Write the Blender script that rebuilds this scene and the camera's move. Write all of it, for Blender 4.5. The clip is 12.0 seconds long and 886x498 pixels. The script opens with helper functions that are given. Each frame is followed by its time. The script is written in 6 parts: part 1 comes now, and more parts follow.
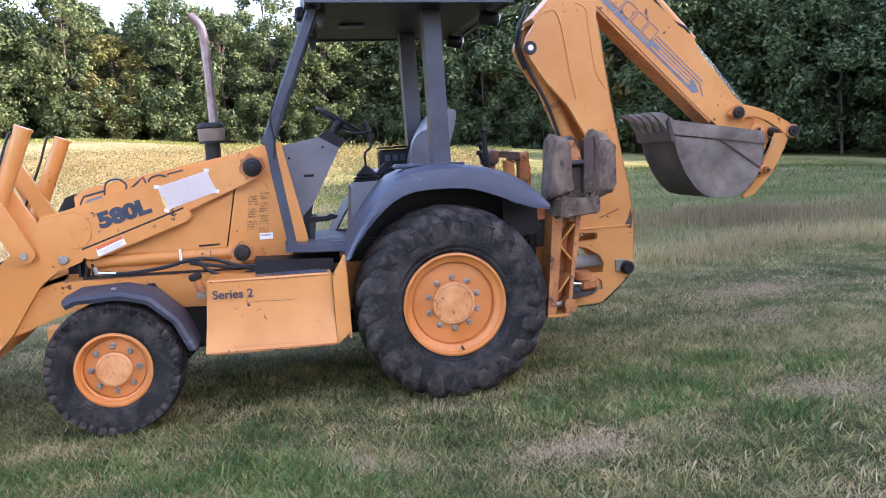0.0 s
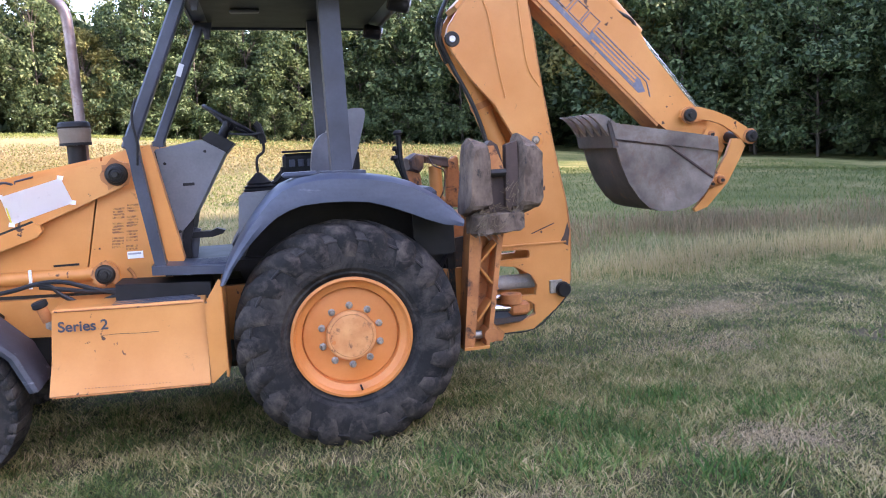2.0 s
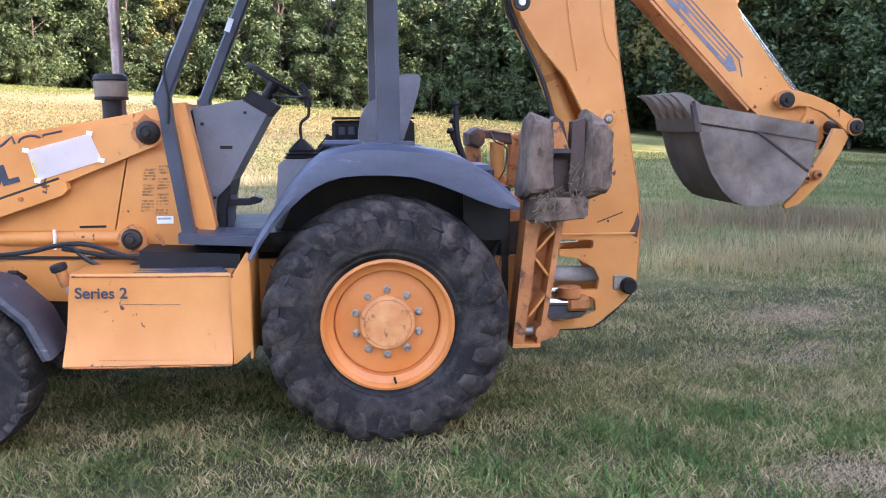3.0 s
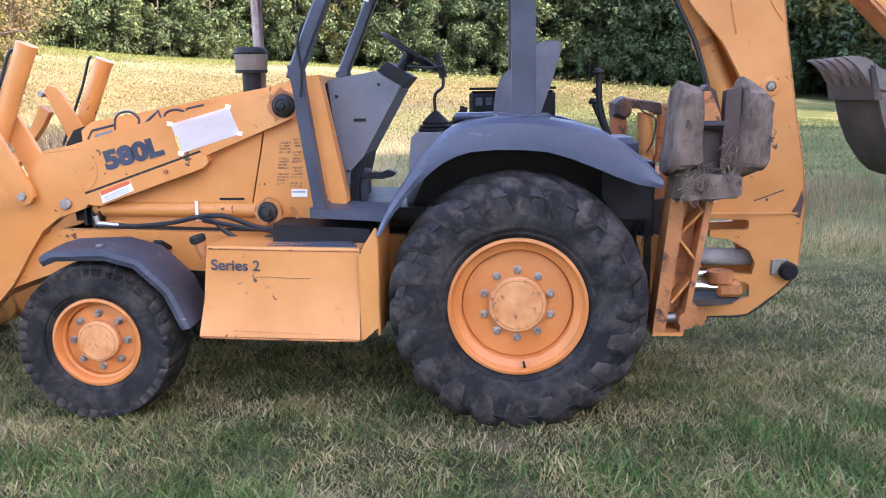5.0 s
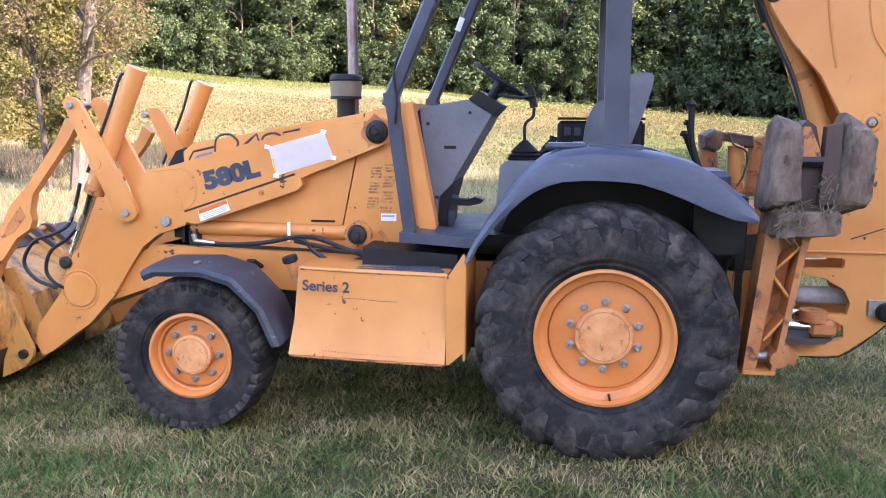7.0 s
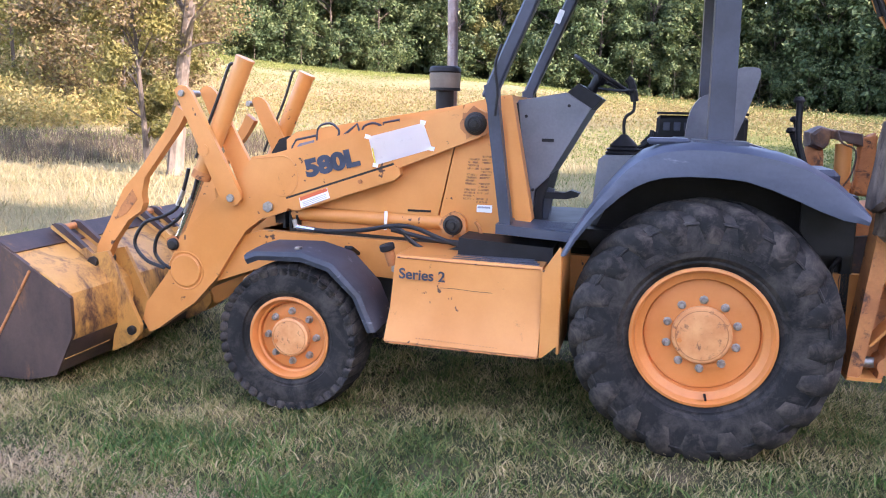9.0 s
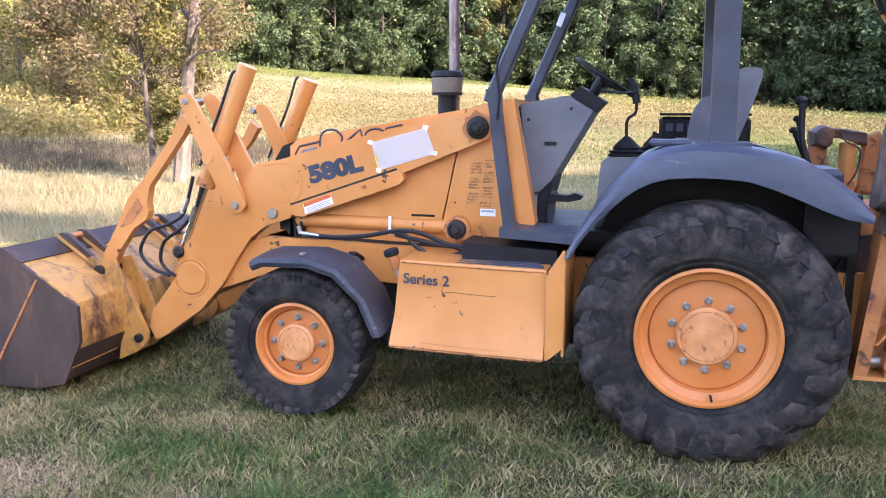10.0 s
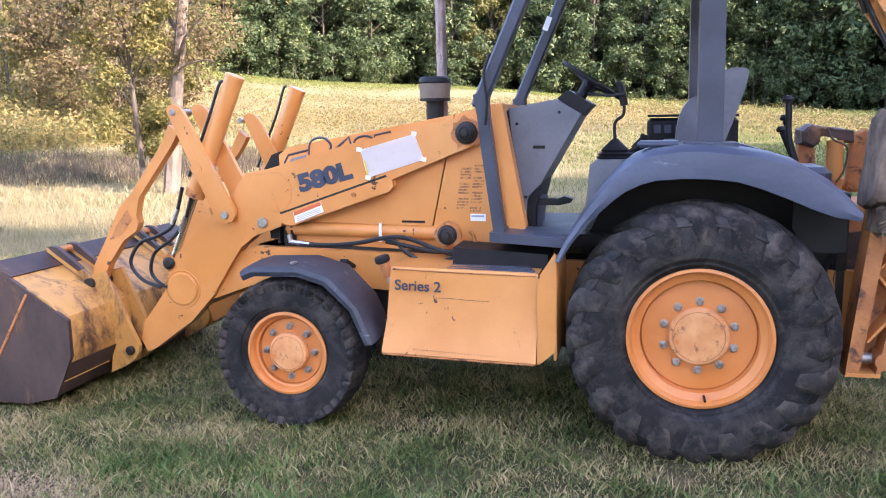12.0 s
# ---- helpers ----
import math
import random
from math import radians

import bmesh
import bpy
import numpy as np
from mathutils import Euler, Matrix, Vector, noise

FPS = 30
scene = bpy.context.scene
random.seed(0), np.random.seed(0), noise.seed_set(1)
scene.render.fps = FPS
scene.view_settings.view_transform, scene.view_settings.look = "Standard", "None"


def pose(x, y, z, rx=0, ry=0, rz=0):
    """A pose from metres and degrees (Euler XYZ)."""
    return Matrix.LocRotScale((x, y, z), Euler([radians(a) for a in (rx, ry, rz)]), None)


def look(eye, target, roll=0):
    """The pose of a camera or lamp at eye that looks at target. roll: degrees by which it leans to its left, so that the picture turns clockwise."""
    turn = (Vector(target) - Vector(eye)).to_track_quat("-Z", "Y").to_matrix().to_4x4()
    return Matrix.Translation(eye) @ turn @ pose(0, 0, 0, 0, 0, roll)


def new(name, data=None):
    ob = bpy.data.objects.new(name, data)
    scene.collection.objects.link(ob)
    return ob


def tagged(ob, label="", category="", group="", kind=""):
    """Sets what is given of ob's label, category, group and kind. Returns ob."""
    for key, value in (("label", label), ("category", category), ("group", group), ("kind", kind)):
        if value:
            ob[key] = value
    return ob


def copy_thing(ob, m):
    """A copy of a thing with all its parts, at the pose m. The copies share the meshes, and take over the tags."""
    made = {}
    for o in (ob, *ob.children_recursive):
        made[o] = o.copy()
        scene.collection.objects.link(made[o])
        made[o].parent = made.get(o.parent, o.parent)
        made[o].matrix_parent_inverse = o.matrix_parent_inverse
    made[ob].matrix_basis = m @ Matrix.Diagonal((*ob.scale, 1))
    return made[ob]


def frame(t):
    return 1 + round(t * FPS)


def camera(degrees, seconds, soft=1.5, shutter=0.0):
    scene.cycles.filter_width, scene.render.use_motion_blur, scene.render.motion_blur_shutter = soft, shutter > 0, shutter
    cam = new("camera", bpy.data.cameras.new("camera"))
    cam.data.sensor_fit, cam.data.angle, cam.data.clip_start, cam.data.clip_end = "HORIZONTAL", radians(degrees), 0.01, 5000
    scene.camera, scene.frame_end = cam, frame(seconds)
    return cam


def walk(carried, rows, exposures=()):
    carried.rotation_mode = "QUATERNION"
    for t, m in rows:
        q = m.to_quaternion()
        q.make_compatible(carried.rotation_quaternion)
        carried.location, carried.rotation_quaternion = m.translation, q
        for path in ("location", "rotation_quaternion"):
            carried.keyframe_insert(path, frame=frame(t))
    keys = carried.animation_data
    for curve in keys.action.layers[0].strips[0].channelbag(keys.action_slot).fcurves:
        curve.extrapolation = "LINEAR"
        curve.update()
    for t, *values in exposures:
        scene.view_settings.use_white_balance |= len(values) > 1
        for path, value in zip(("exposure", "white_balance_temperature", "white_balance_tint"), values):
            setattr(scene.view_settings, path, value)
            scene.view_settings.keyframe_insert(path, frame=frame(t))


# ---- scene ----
cam = camera(56.6, 12.0, soft=1.05)
PATH = [
    (0, (0.059, 0.225, 1.587), (0.432, 2.176, 1.349), -3.7),
    (0.5, (0.133, 0.436, 1.606), (0.602, 2.368, 1.39), -2.4),
    (1, (0.249, 0.578, 1.611), (0.762, 2.501, 1.41), -3.5),
    (1.5, (0.486, 0.725, 1.61), (0.969, 2.653, 1.387), -3.7),
    (2, (0.666, 0.883, 1.608), (1.084, 2.823, 1.362), -3.2),
    (2.5, (0.768, 1.132, 1.591), (1.123, 3.08, 1.306), -1.5),
    (3, (0.866, 1.304, 1.588), (1.109, 3.266, 1.29), -0.3),
    (3.5, (0.996, 1.463, 1.592), (1.054, 3.436, 1.271), 0.3),
    (3.7, (1.008, 1.483, 1.595), (1.02, 3.456, 1.269), 0.4),
    (5.3, (0.978, 1.492, 1.608), (0.837, 3.452, 1.234), -0.9),
    (5.5, (0.975, 1.487, 1.61), (0.83, 3.447, 1.241), -0.8),
    (6, (0.976, 1.48, 1.615), (0.833, 3.443, 1.258), -0.6),
    (6.5, (0.94, 1.445, 1.623), (0.751, 3.41, 1.302), 0.0),
    (7, (0.891, 1.456, 1.625), (0.596, 3.41, 1.313), 0.3),
    (7.5, (0.827, 1.435, 1.617), (0.447, 3.372, 1.294), 0.8),
    (7.7, (0.812, 1.434, 1.615), (0.406, 3.366, 1.293), 0.9),
    (9.5, (0.811, 1.404, 1.631), (0.319, 3.313, 1.296), 0.9),
    (10, (0.829, 1.408, 1.633), (0.331, 3.317, 1.307), 0.3),
    (10.5, (0.841, 1.416, 1.634), (0.354, 3.33, 1.315), -0.2),
    (11, (0.831, 1.415, 1.639), (0.362, 3.333, 1.317), -0.5),
    (11.5, (0.835, 1.408, 1.635), (0.361, 3.325, 1.32), -0.7),
    (12, (0.839, 1.412, 1.634), (0.357, 3.328, 1.321), -0.8),
]
walk(cam, [(t, look(eye, target, roll)) for t, eye, target, roll in PATH], exposures=[(0, 2.88, 6700, 31), (2.5, 2.98, 6680, 31), (3.5, 3.06, 6650, 31), (5.5, 3.03, 6620, 31), (12, 2.98, 6600, 31)])

# ---- sky, sun ----
SUN_AZ, SUN_EL = 115.0, 25.0
world = bpy.data.worlds.new("world")
scene.world = world
world.use_nodes = True
wn = world.node_tree.nodes
sky = wn.new("ShaderNodeTexSky")
sky.sky_type, sky.sun_disc = "NISHITA", False
sky.sun_elevation, sky.sun_rotation = radians(SUN_EL), radians(SUN_AZ)
sky.air_density, sky.dust_density = 1.0, 1.0
wn["Background"].inputs["Strength"].default_value = 0.15
world.node_tree.links.new(sky.outputs["Color"], wn["Background"].inputs["Color"])
sun_data = bpy.data.lights.new("sun", "SUN")
sun_data.energy, sun_data.angle, sun_data.color = 2.4, radians(0.6), (1.0, 0.91, 0.78)
sun = new("sun", sun_data)
a, e = radians(SUN_AZ), radians(SUN_EL)
to_sun = Vector((math.sin(a) * math.cos(e), math.cos(a) * math.cos(e), math.sin(e)))
sun.rotation_euler = to_sun.to_track_quat("Z", "Y").to_euler()

# ---- materials ----
def nodes_of(name, rough=0.5, metal=0.0, spec=0.5):
    m = bpy.data.materials.new(name)
    m.use_nodes = True
    nt = m.node_tree
    b = nt.nodes["Principled BSDF"]
    b.inputs["Roughness"].default_value, b.inputs["Metallic"].default_value = rough, metal
    b.inputs["Specular IOR Level"].default_value = spec
    return m, nt, b


def noise_of(nt, scale, detail=5.0, rough=0.6, coord="Object", stretch=None, distortion=0.0):
    tc = nt.nodes.new("ShaderNodeTexCoord")
    n = nt.nodes.new("ShaderNodeTexNoise")
    n.inputs["Scale"].default_value, n.inputs["Detail"].default_value, n.inputs["Roughness"].default_value = scale, detail, rough
    n.inputs["Distortion"].default_value = distortion
    src = tc.outputs[coord]
    if stretch:
        mp = nt.nodes.new("ShaderNodeMapping")
        mp.inputs["Scale"].default_value = stretch
        nt.links.new(src, mp.inputs["Vector"])
        src = mp.outputs["Vector"]
    nt.links.new(src, n.inputs["Vector"])
    return n.outputs["Fac"]


def ramp_of(nt, fac, stops):
    r = nt.nodes.new("ShaderNodeValToRGB")
    el = r.color_ramp.elements
    while len(el) < len(stops):
        el.new(0.5)
    for k, (p, c) in zip(el, stops):
        k.position, k.color = p, (*c, 1) if len(c) == 3 else c
    nt.links.new(fac, r.inputs["Fac"])
    return r.outputs["Color"]


def mix_of(nt, fac, c1, c2, mode="MIX"):
    m = nt.nodes.new("ShaderNodeMix")
    m.data_type, m.blend_type = "RGBA", mode
    for sock, v in ((m.inputs[0], fac), (m.inputs[6], c1), (m.inputs[7], c2)):
        if isinstance(v, (int, float)):
            sock.default_value = v
        elif isinstance(v, tuple):
            sock.default_value = (*v, 1)
        else:
            nt.links.new(v, sock)
    return m.outputs[2]


def bump_of(nt, b, fac, strength, dist=0.01):
    u = nt.nodes.new("ShaderNodeBump")
    u.inputs["Strength"].default_value, u.inputs["Distance"].default_value = strength, dist
    nt.links.new(fac, u.inputs["Height"])
    nt.links.new(u.outputs["Normal"], b.inputs["Normal"])


def surface(name, c1, c2, rough=0.5, metal=0.0, scale=3.0, stain=None, stain_at=0.66, stain_scale=7.0, bump=0.1, fine=60.0, spec=0.5, stretch=None, soft=0.06, speck=None, mottle=0.16):
    """Two-tone material with a stain layer, fine grain and relief."""
    m, nt, b = nodes_of(name, rough, metal, spec)
    big = noise_of(nt, scale, 4, 0.6, stretch=stretch)
    col = ramp_of(nt, big, [(0.35, c1), (0.68, c2)])
    grain = noise_of(nt, fine, 4, 0.7)
    col = mix_of(nt, mottle, col, ramp_of(nt, grain, [(0.3, (0.25, 0.25, 0.25)), (0.7, (0.8, 0.8, 0.8))]), "OVERLAY")
    if stain:
        spot = noise_of(nt, stain_scale, 8, 0.72, distortion=0.4, stretch=stretch)
        col = mix_of(nt, ramp_of(nt, spot, [(stain_at - 0.5 * soft, (0, 0, 0)), (stain_at + soft, (1, 1, 1))]), col, stain)
    if speck:
        dots = noise_of(nt, 26.0, 3, 0.5)
        where = noise_of(nt, 3.3, 3, 0.5)
        both = nt.nodes.new("ShaderNodeMath")
        both.operation = "MULTIPLY"
        nt.links.new(dots, both.inputs[0])
        nt.links.new(where, both.inputs[1])
        col = mix_of(nt, ramp_of(nt, both.outputs[0], [(0.392, (0, 0, 0)), (0.42, (1, 1, 1))]), col, speck)
    nt.links.new(col, b.inputs["Base Color"])
    rr = nt.nodes.new("ShaderNodeMapRange")
    rr.inputs["To Min"].default_value, rr.inputs["To Max"].default_value = max(rough - 0.12, 0.03), min(rough + 0.14, 1)
    nt.links.new(big, rr.inputs["Value"])
    nt.links.new(rr.outputs["Result"], b.inputs["Roughness"])
    bump_of(nt, b, grain, bump, 0.004)
    return m


YELLOW = surface("orange_paint", (0.6, 0.225, 0.05), (0.74, 0.32, 0.095), 0.4, 0, 1.3, (0.24, 0.085, 0.03), 0.68, 7.0, 0.025, speck=(0.09, 0.04, 0.025), mottle=0.06)
FRONT_FENDER = surface("scuffed_black_plastic", (0.022, 0.026, 0.036), (0.055, 0.062, 0.08), 0.5, 0, 4.0, (0.15, 0.16, 0.19), 0.62, 9.0, 0.12, stretch=(0.6, 1.0, 2.0))
RIM = surface("orange_rim_paint", (0.62, 0.2, 0.045), (0.72, 0.26, 0.075), 0.45, 0, 3.0, (0.3, 0.12, 0.045), 0.7, 12.0, 0.03, mottle=0.06)
HUB = surface("scuffed_hub_paint", (0.62, 0.24, 0.08), (0.78, 0.38, 0.16), 0.5, 0, 9.0, (0.26, 0.1, 0.045), 0.6, 26.0, 0.08, mottle=0.08)
RUSTY = surface("rusty_orange_paint", (0.4, 0.14, 0.045), (0.6, 0.24, 0.075), 0.6, 0, 5.0, (0.1, 0.045, 0.03), 0.58, 11.0, 0.25)
DARK = surface("dark_slate_paint", (0.03, 0.036, 0.053), (0.06, 0.07, 0.098), 0.42, 0, 2.5, (0.15, 0.15, 0.17), 0.72, 12.0, 0.06)
FENDER = surface("faded_fender_plastic", (0.044, 0.054, 0.08), (0.086, 0.102, 0.145), 0.45, 0, 2.2, (0.17, 0.185, 0.24), 0.66, 5.0, 0.08, stretch=(0.6, 1.0, 2.2))
BLACK = surface("black_plastic", (0.006, 0.006, 0.007), (0.016, 0.016, 0.018), 0.55, 0, 6.0, (0.05, 0.047, 0.044), 0.72, 18.0, 0.1, spec=0.3)
GREY = surface("grey_plastic", (0.12, 0.127, 0.14), (0.17, 0.178, 0.192), 0.5, 0, 3.0, (0.13, 0.13, 0.13), 0.72, 9.0, 0.12)
VINYL = surface("grey_seat_vinyl", (0.085, 0.092, 0.115), (0.15, 0.16, 0.19), 0.4, 0, 4.0, None, bump=0.12)
RUBBER = surface("tyre_rubber", (0.006, 0.006, 0.007), (0.022, 0.021, 0.021), 0.75, 0, 4.5, (0.1, 0.085, 0.073), 0.56, 6.5, 0.5, 40.0, spec=0.3, soft=0.22)
LUG = surface("worn_tread_rubber", (0.009, 0.009, 0.009), (0.036, 0.033, 0.031), 0.85, 0, 6.0, (0.12, 0.096, 0.08), 0.56, 11.0, 0.5, 50.0, spec=0.25, soft=0.2)
HOSE = surface("black_hose_rubber", (0.007, 0.007, 0.008), (0.017, 0.017, 0.019), 0.42, 0, 20.0, None, bump=0.1)
STEEL = surface("worn_bucket_steel", (0.09, 0.071, 0.06), (0.255, 0.215, 0.185), 0.5, 0.15, 3.4, (0.15, 0.09, 0.062), 0.56, 5.0, 0.25, soft=0.12)
GRIME = surface("grimy_bucket_steel", (0.03, 0.025, 0.024), (0.09, 0.075, 0.068), 0.65, 0.2, 4.0, (0.16, 0.085, 0.045), 0.63, 8.0, 0.3)
RUST = surface("dark_rusted_steel", (0.04, 0.026, 0.025), (0.105, 0.065, 0.052), 0.6, 0.2, 3.5, (0.26, 0.12, 0.05), 0.62, 4.0, 0.25, soft=0.1, stretch=(1, 1, 0.5))
BUCKET_PAINT = surface("worn_bucket_paint", (0.5, 0.235, 0.055), (0.62, 0.33, 0.09), 0.5, 0, 2.5, (0.11, 0.05, 0.03), 0.53, 5.0, 0.12, stretch=(1, 1, 0.6), soft=0.1, mottle=0.1)
PAD = surface("weathered_rubber_pad", (0.085, 0.056, 0.04), (0.24, 0.17, 0.125), 0.9, 0, 9.0, (0.05, 0.04, 0.035), 0.6, 14.0, 0.9, 80.0, stretch=(1.4, 1.4, 0.8))
CHROME = surface("chrome_rod", (0.7, 0.7, 0.72), (0.8, 0.8, 0.82), 0.18, 1.0, 5.0, None, bump=0.02)
ZINC = surface("zinc_bolt", (0.27, 0.25, 0.22), (0.42, 0.4, 0.36), 0.42, 0.7, 30.0, (0.15, 0.09, 0.05), 0.62, 40.0, 0.1)
PIPE = surface("exhaust_steel", (0.2, 0.14, 0.13), (0.36, 0.3, 0.29), 0.42, 0.6, 6.0, (0.2, 0.1, 0.07), 0.6, 10.0, 0.12)
GREASE = surface("greasy_black_steel", (0.012, 0.011, 0.01), (0.03, 0.026, 0.022), 0.5, 0.2, 12.0, None, bump=0.3)
DECAL = surface("dark_blue_decal", (0.03, 0.038, 0.06), (0.05, 0.06, 0.09), 0.5, 0, 9.0, (0.55, 0.28, 0.09), 0.75, 30.0, 0.03)
FADED = surface("faded_blue_decal", (0.13, 0.14, 0.19), (0.2, 0.2, 0.25), 0.55, 0, 9.0, (0.6, 0.3, 0.09), 0.6, 22.0, 0.03)
WHITE = surface("white_label", (0.82, 0.81, 0.8), (0.88, 0.87, 0.86), 0.5, 0, 6.0, (0.6, 0.58, 0.57), 0.7, 14.0, 0.05, mottle=0.05)
PAPERM = surface("paper_sheet", (0.93, 0.92, 0.9), (0.95, 0.94, 0.93), 0.7, 0, 7.0, (0.84, 0.83, 0.83), 0.62, 12.0, 0.05, 25.0, mottle=0.03)
SANDY = surface("tan_filter_bowl", (0.15, 0.12, 0.095), (0.2, 0.165, 0.13), 0.4, 0, 8.0, None, bump=0.05)
RED = surface("red_label", (0.6, 0.09, 0.03), (0.7, 0.16, 0.06), 0.5)
INK = surface("grey_print", (0.3, 0.3, 0.33), (0.4, 0.4, 0.42), 0.6)
STENCIL = surface("faded_print", (0.27, 0.11, 0.045), (0.38, 0.16, 0.055), 0.55, 0, 40.0, (0.66, 0.28, 0.065), 0.5, 40.0, 0.03)
LENS = surface("lamp_glass", (0.3, 0.31, 0.33), (0.45, 0.46, 0.48), 0.12, 0.3, 20.0)
AMBER = surface("orange_reflector", (0.75, 0.13, 0.02), (0.8, 0.2, 0.03), 0.25)
STRAWM = surface("dry_straw", (0.13, 0.095, 0.06), (0.23, 0.17, 0.11), 0.9, 0, 30.0)
BARK = surface("bark", (0.05, 0.04, 0.032), (0.115, 0.093, 0.074), 0.9, 0, 3.0, None, bump=0.8, fine=14.0, stretch=(4, 4, 0.6))
PALEBARK = surface("pale_bark", (0.1, 0.076, 0.056), (0.21, 0.17, 0.135), 0.9, 0, 2.5, (0.1, 0.08, 0.06), 0.62, 5.0, 0.7, 16.0, stretch=(3, 3, 0.8))


def foliage(name, c1, c2, c3, scale=0.6):
    """Leaf colour that varies leaf by leaf, clump by clump and tree by tree; light passes through."""
    m, nt, b = nodes_of(name, 0.55, 0, 0.3)
    g = nt.nodes.new("ShaderNodeNewGeometry")
    info = nt.nodes.new("ShaderNodeObjectInfo")
    col = ramp_of(nt, g.outputs["Random Per Island"], [(0.0, c1), (0.6, c2), (1.0, c3)])
    clump = noise_of(nt, scale, 3, 0.6)
    col = mix_of(nt, 0.5, col, ramp_of(nt, clump, [(0.35, (0.28, 0.3, 0.3)), (0.65, (0.7, 0.7, 0.6))]), "OVERLAY")
    col = mix_of(nt, 0.35, col, ramp_of(nt, info.outputs["Random"], [(0.0, (0.3, 0.4, 0.34)), (0.55, (0.48, 0.5, 0.44)), (1.0, (0.68, 0.6, 0.4))]), "OVERLAY")
    nt.links.new(col, b.inputs["Base Color"])
    tr = nt.nodes.new("ShaderNodeBsdfTranslucent")
    nt.links.new(col, tr.inputs["Color"])
    ms = nt.nodes.new("ShaderNodeMixShader")
    ms.inputs["Fac"].default_value = 0.3
    nt.links.new(b.outputs["BSDF"], ms.inputs[1])
    nt.links.new(tr.outputs["BSDF"], ms.inputs[2])
    nt.links.new(ms.outputs["Shader"], nt.nodes["Material Output"].inputs["Surface"])
    return m


LEAF = foliage("green_leaves", (0.028, 0.052, 0.024), (0.075, 0.115, 0.05), (0.18, 0.21, 0.1))
AUTUMN = foliage("yellowing_leaves", (0.095, 0.1, 0.034), (0.17, 0.16, 0.056), (0.22, 0.195, 0.08))
BROWNLEAF = foliage("browning_leaves", (0.11, 0.08, 0.045), (0.2, 0.13, 0.07), (0.16, 0.15, 0.05))
CORN = foliage("ripening_corn_leaves", (0.2, 0.155, 0.07), (0.26, 0.2, 0.095), (0.13, 0.16, 0.045), 0.22)
DRYGRASS = foliage("dry_meadow_grass", (0.25, 0.195, 0.115), (0.34, 0.28, 0.175), (0.17, 0.17, 0.08), 0.2)
WEED = foliage("meadow_weeds", (0.045, 0.085, 0.022), (0.09, 0.13, 0.035), (0.15, 0.15, 0.055), 0.25)


def ground_material():
    """Mown lawn near by, rough meadow and pale field grass further out."""
    m, nt, b = nodes_of("ground_grass", 0.95, 0, 0.15)
    fine = noise_of(nt, 30.0, 6, 0.75)
    mid = noise_of(nt, 2.2, 6, 0.65)
    big = noise_of(nt, 0.35, 4, 0.6)
    lawn = ramp_of(nt, mid, [(0.3, (0.026, 0.032, 0.014)), (0.5, (0.066, 0.066, 0.029)), (0.62, (0.14, 0.105, 0.062)), (0.75, (0.25, 0.185, 0.12))])
    meadow = ramp_of(nt, big, [(0.3, (0.07, 0.095, 0.022)), (0.5, (0.15, 0.15, 0.05)), (0.7, (0.26, 0.22, 0.09))])
    pos = nt.nodes.new("ShaderNodeNewGeometry")
    sep = nt.nodes.new("ShaderNodeSeparateXYZ")
    nt.links.new(pos.outputs["Position"], sep.inputs["Vector"])
    mr = nt.nodes.new("ShaderNodeMapRange")
    mr.inputs["From Min"].default_value, mr.inputs["From Max"].default_value = 8.6, 9.8
    nt.links.new(sep.outputs["Y"], mr.inputs["Value"])
    # dry grass to the left; its paleness also carries that side's sunlight
    pale = ramp_of(nt, big, [(0.3, (0.17, 0.15, 0.065)), (0.5, (0.24, 0.2, 0.1)), (0.7, (0.31, 0.26, 0.14))])
    ml = nt.nodes.new("ShaderNodeMapRange")
    ml.inputs["From Min"].default_value, ml.inputs["From Max"].default_value = 3.5, -2.5
    nt.links.new(sep.outputs["X"], ml.inputs["Value"])
    meadow = mix_of(nt, ml.outputs["Result"], meadow, pale)
    col = mix_of(nt, mr.outputs["Result"], lawn, meadow)
    col = mix_of(nt, 0.6, col, ramp_of(nt, fine, [(0.3, (0.18, 0.18, 0.18)), (0.72, (0.82, 0.82, 0.78))]), "OVERLAY")
    nt.links.new(col, b.inputs["Base Color"])
    bump_of(nt, b, fine, 0.9, 0.03)
    return m


GROUND = ground_material()


def blade_material(name, stops):
    m, nt, b = nodes_of(name, 0.6, 0, 0.25)
    g = nt.nodes.new("ShaderNodeNewGeometry")
    patch = noise_of(nt, 1.7, 5, 0.65)
    add = nt.nodes.new("ShaderNodeMath")
    add.operation = "MULTIPLY_ADD"
    nt.links.new(g.outputs["Random Per Island"], add.inputs[0])
    add.inputs[1].default_value = 0.62
    wide = nt.nodes.new("ShaderNodeMapRange")
    wide.clamp = False
    for sock, v in zip(wide.inputs[1:5], (0.3, 0.7, 0.02, 0.66)):
        sock.default_value = v
    nt.links.new(patch, wide.inputs["Value"])
    nt.links.new(wide.outputs["Result"], add.inputs[2])
    col = ramp_of(nt, add.outputs[0], stops)
    nt.links.new(col, b.inputs["Base Color"])
    tr = nt.nodes.new("ShaderNodeBsdfTranslucent")
    nt.links.new(col, tr.inputs["Color"])
    ms = nt.nodes.new("ShaderNodeMixShader")
    ms.inputs["Fac"].default_value = 0.3
    nt.links.new(b.outputs["BSDF"], ms.inputs[1])
    nt.links.new(tr.outputs["BSDF"], ms.inputs[2])
    nt.links.new(ms.outputs["Shader"], nt.nodes["Material Output"].inputs["Surface"])
    return m


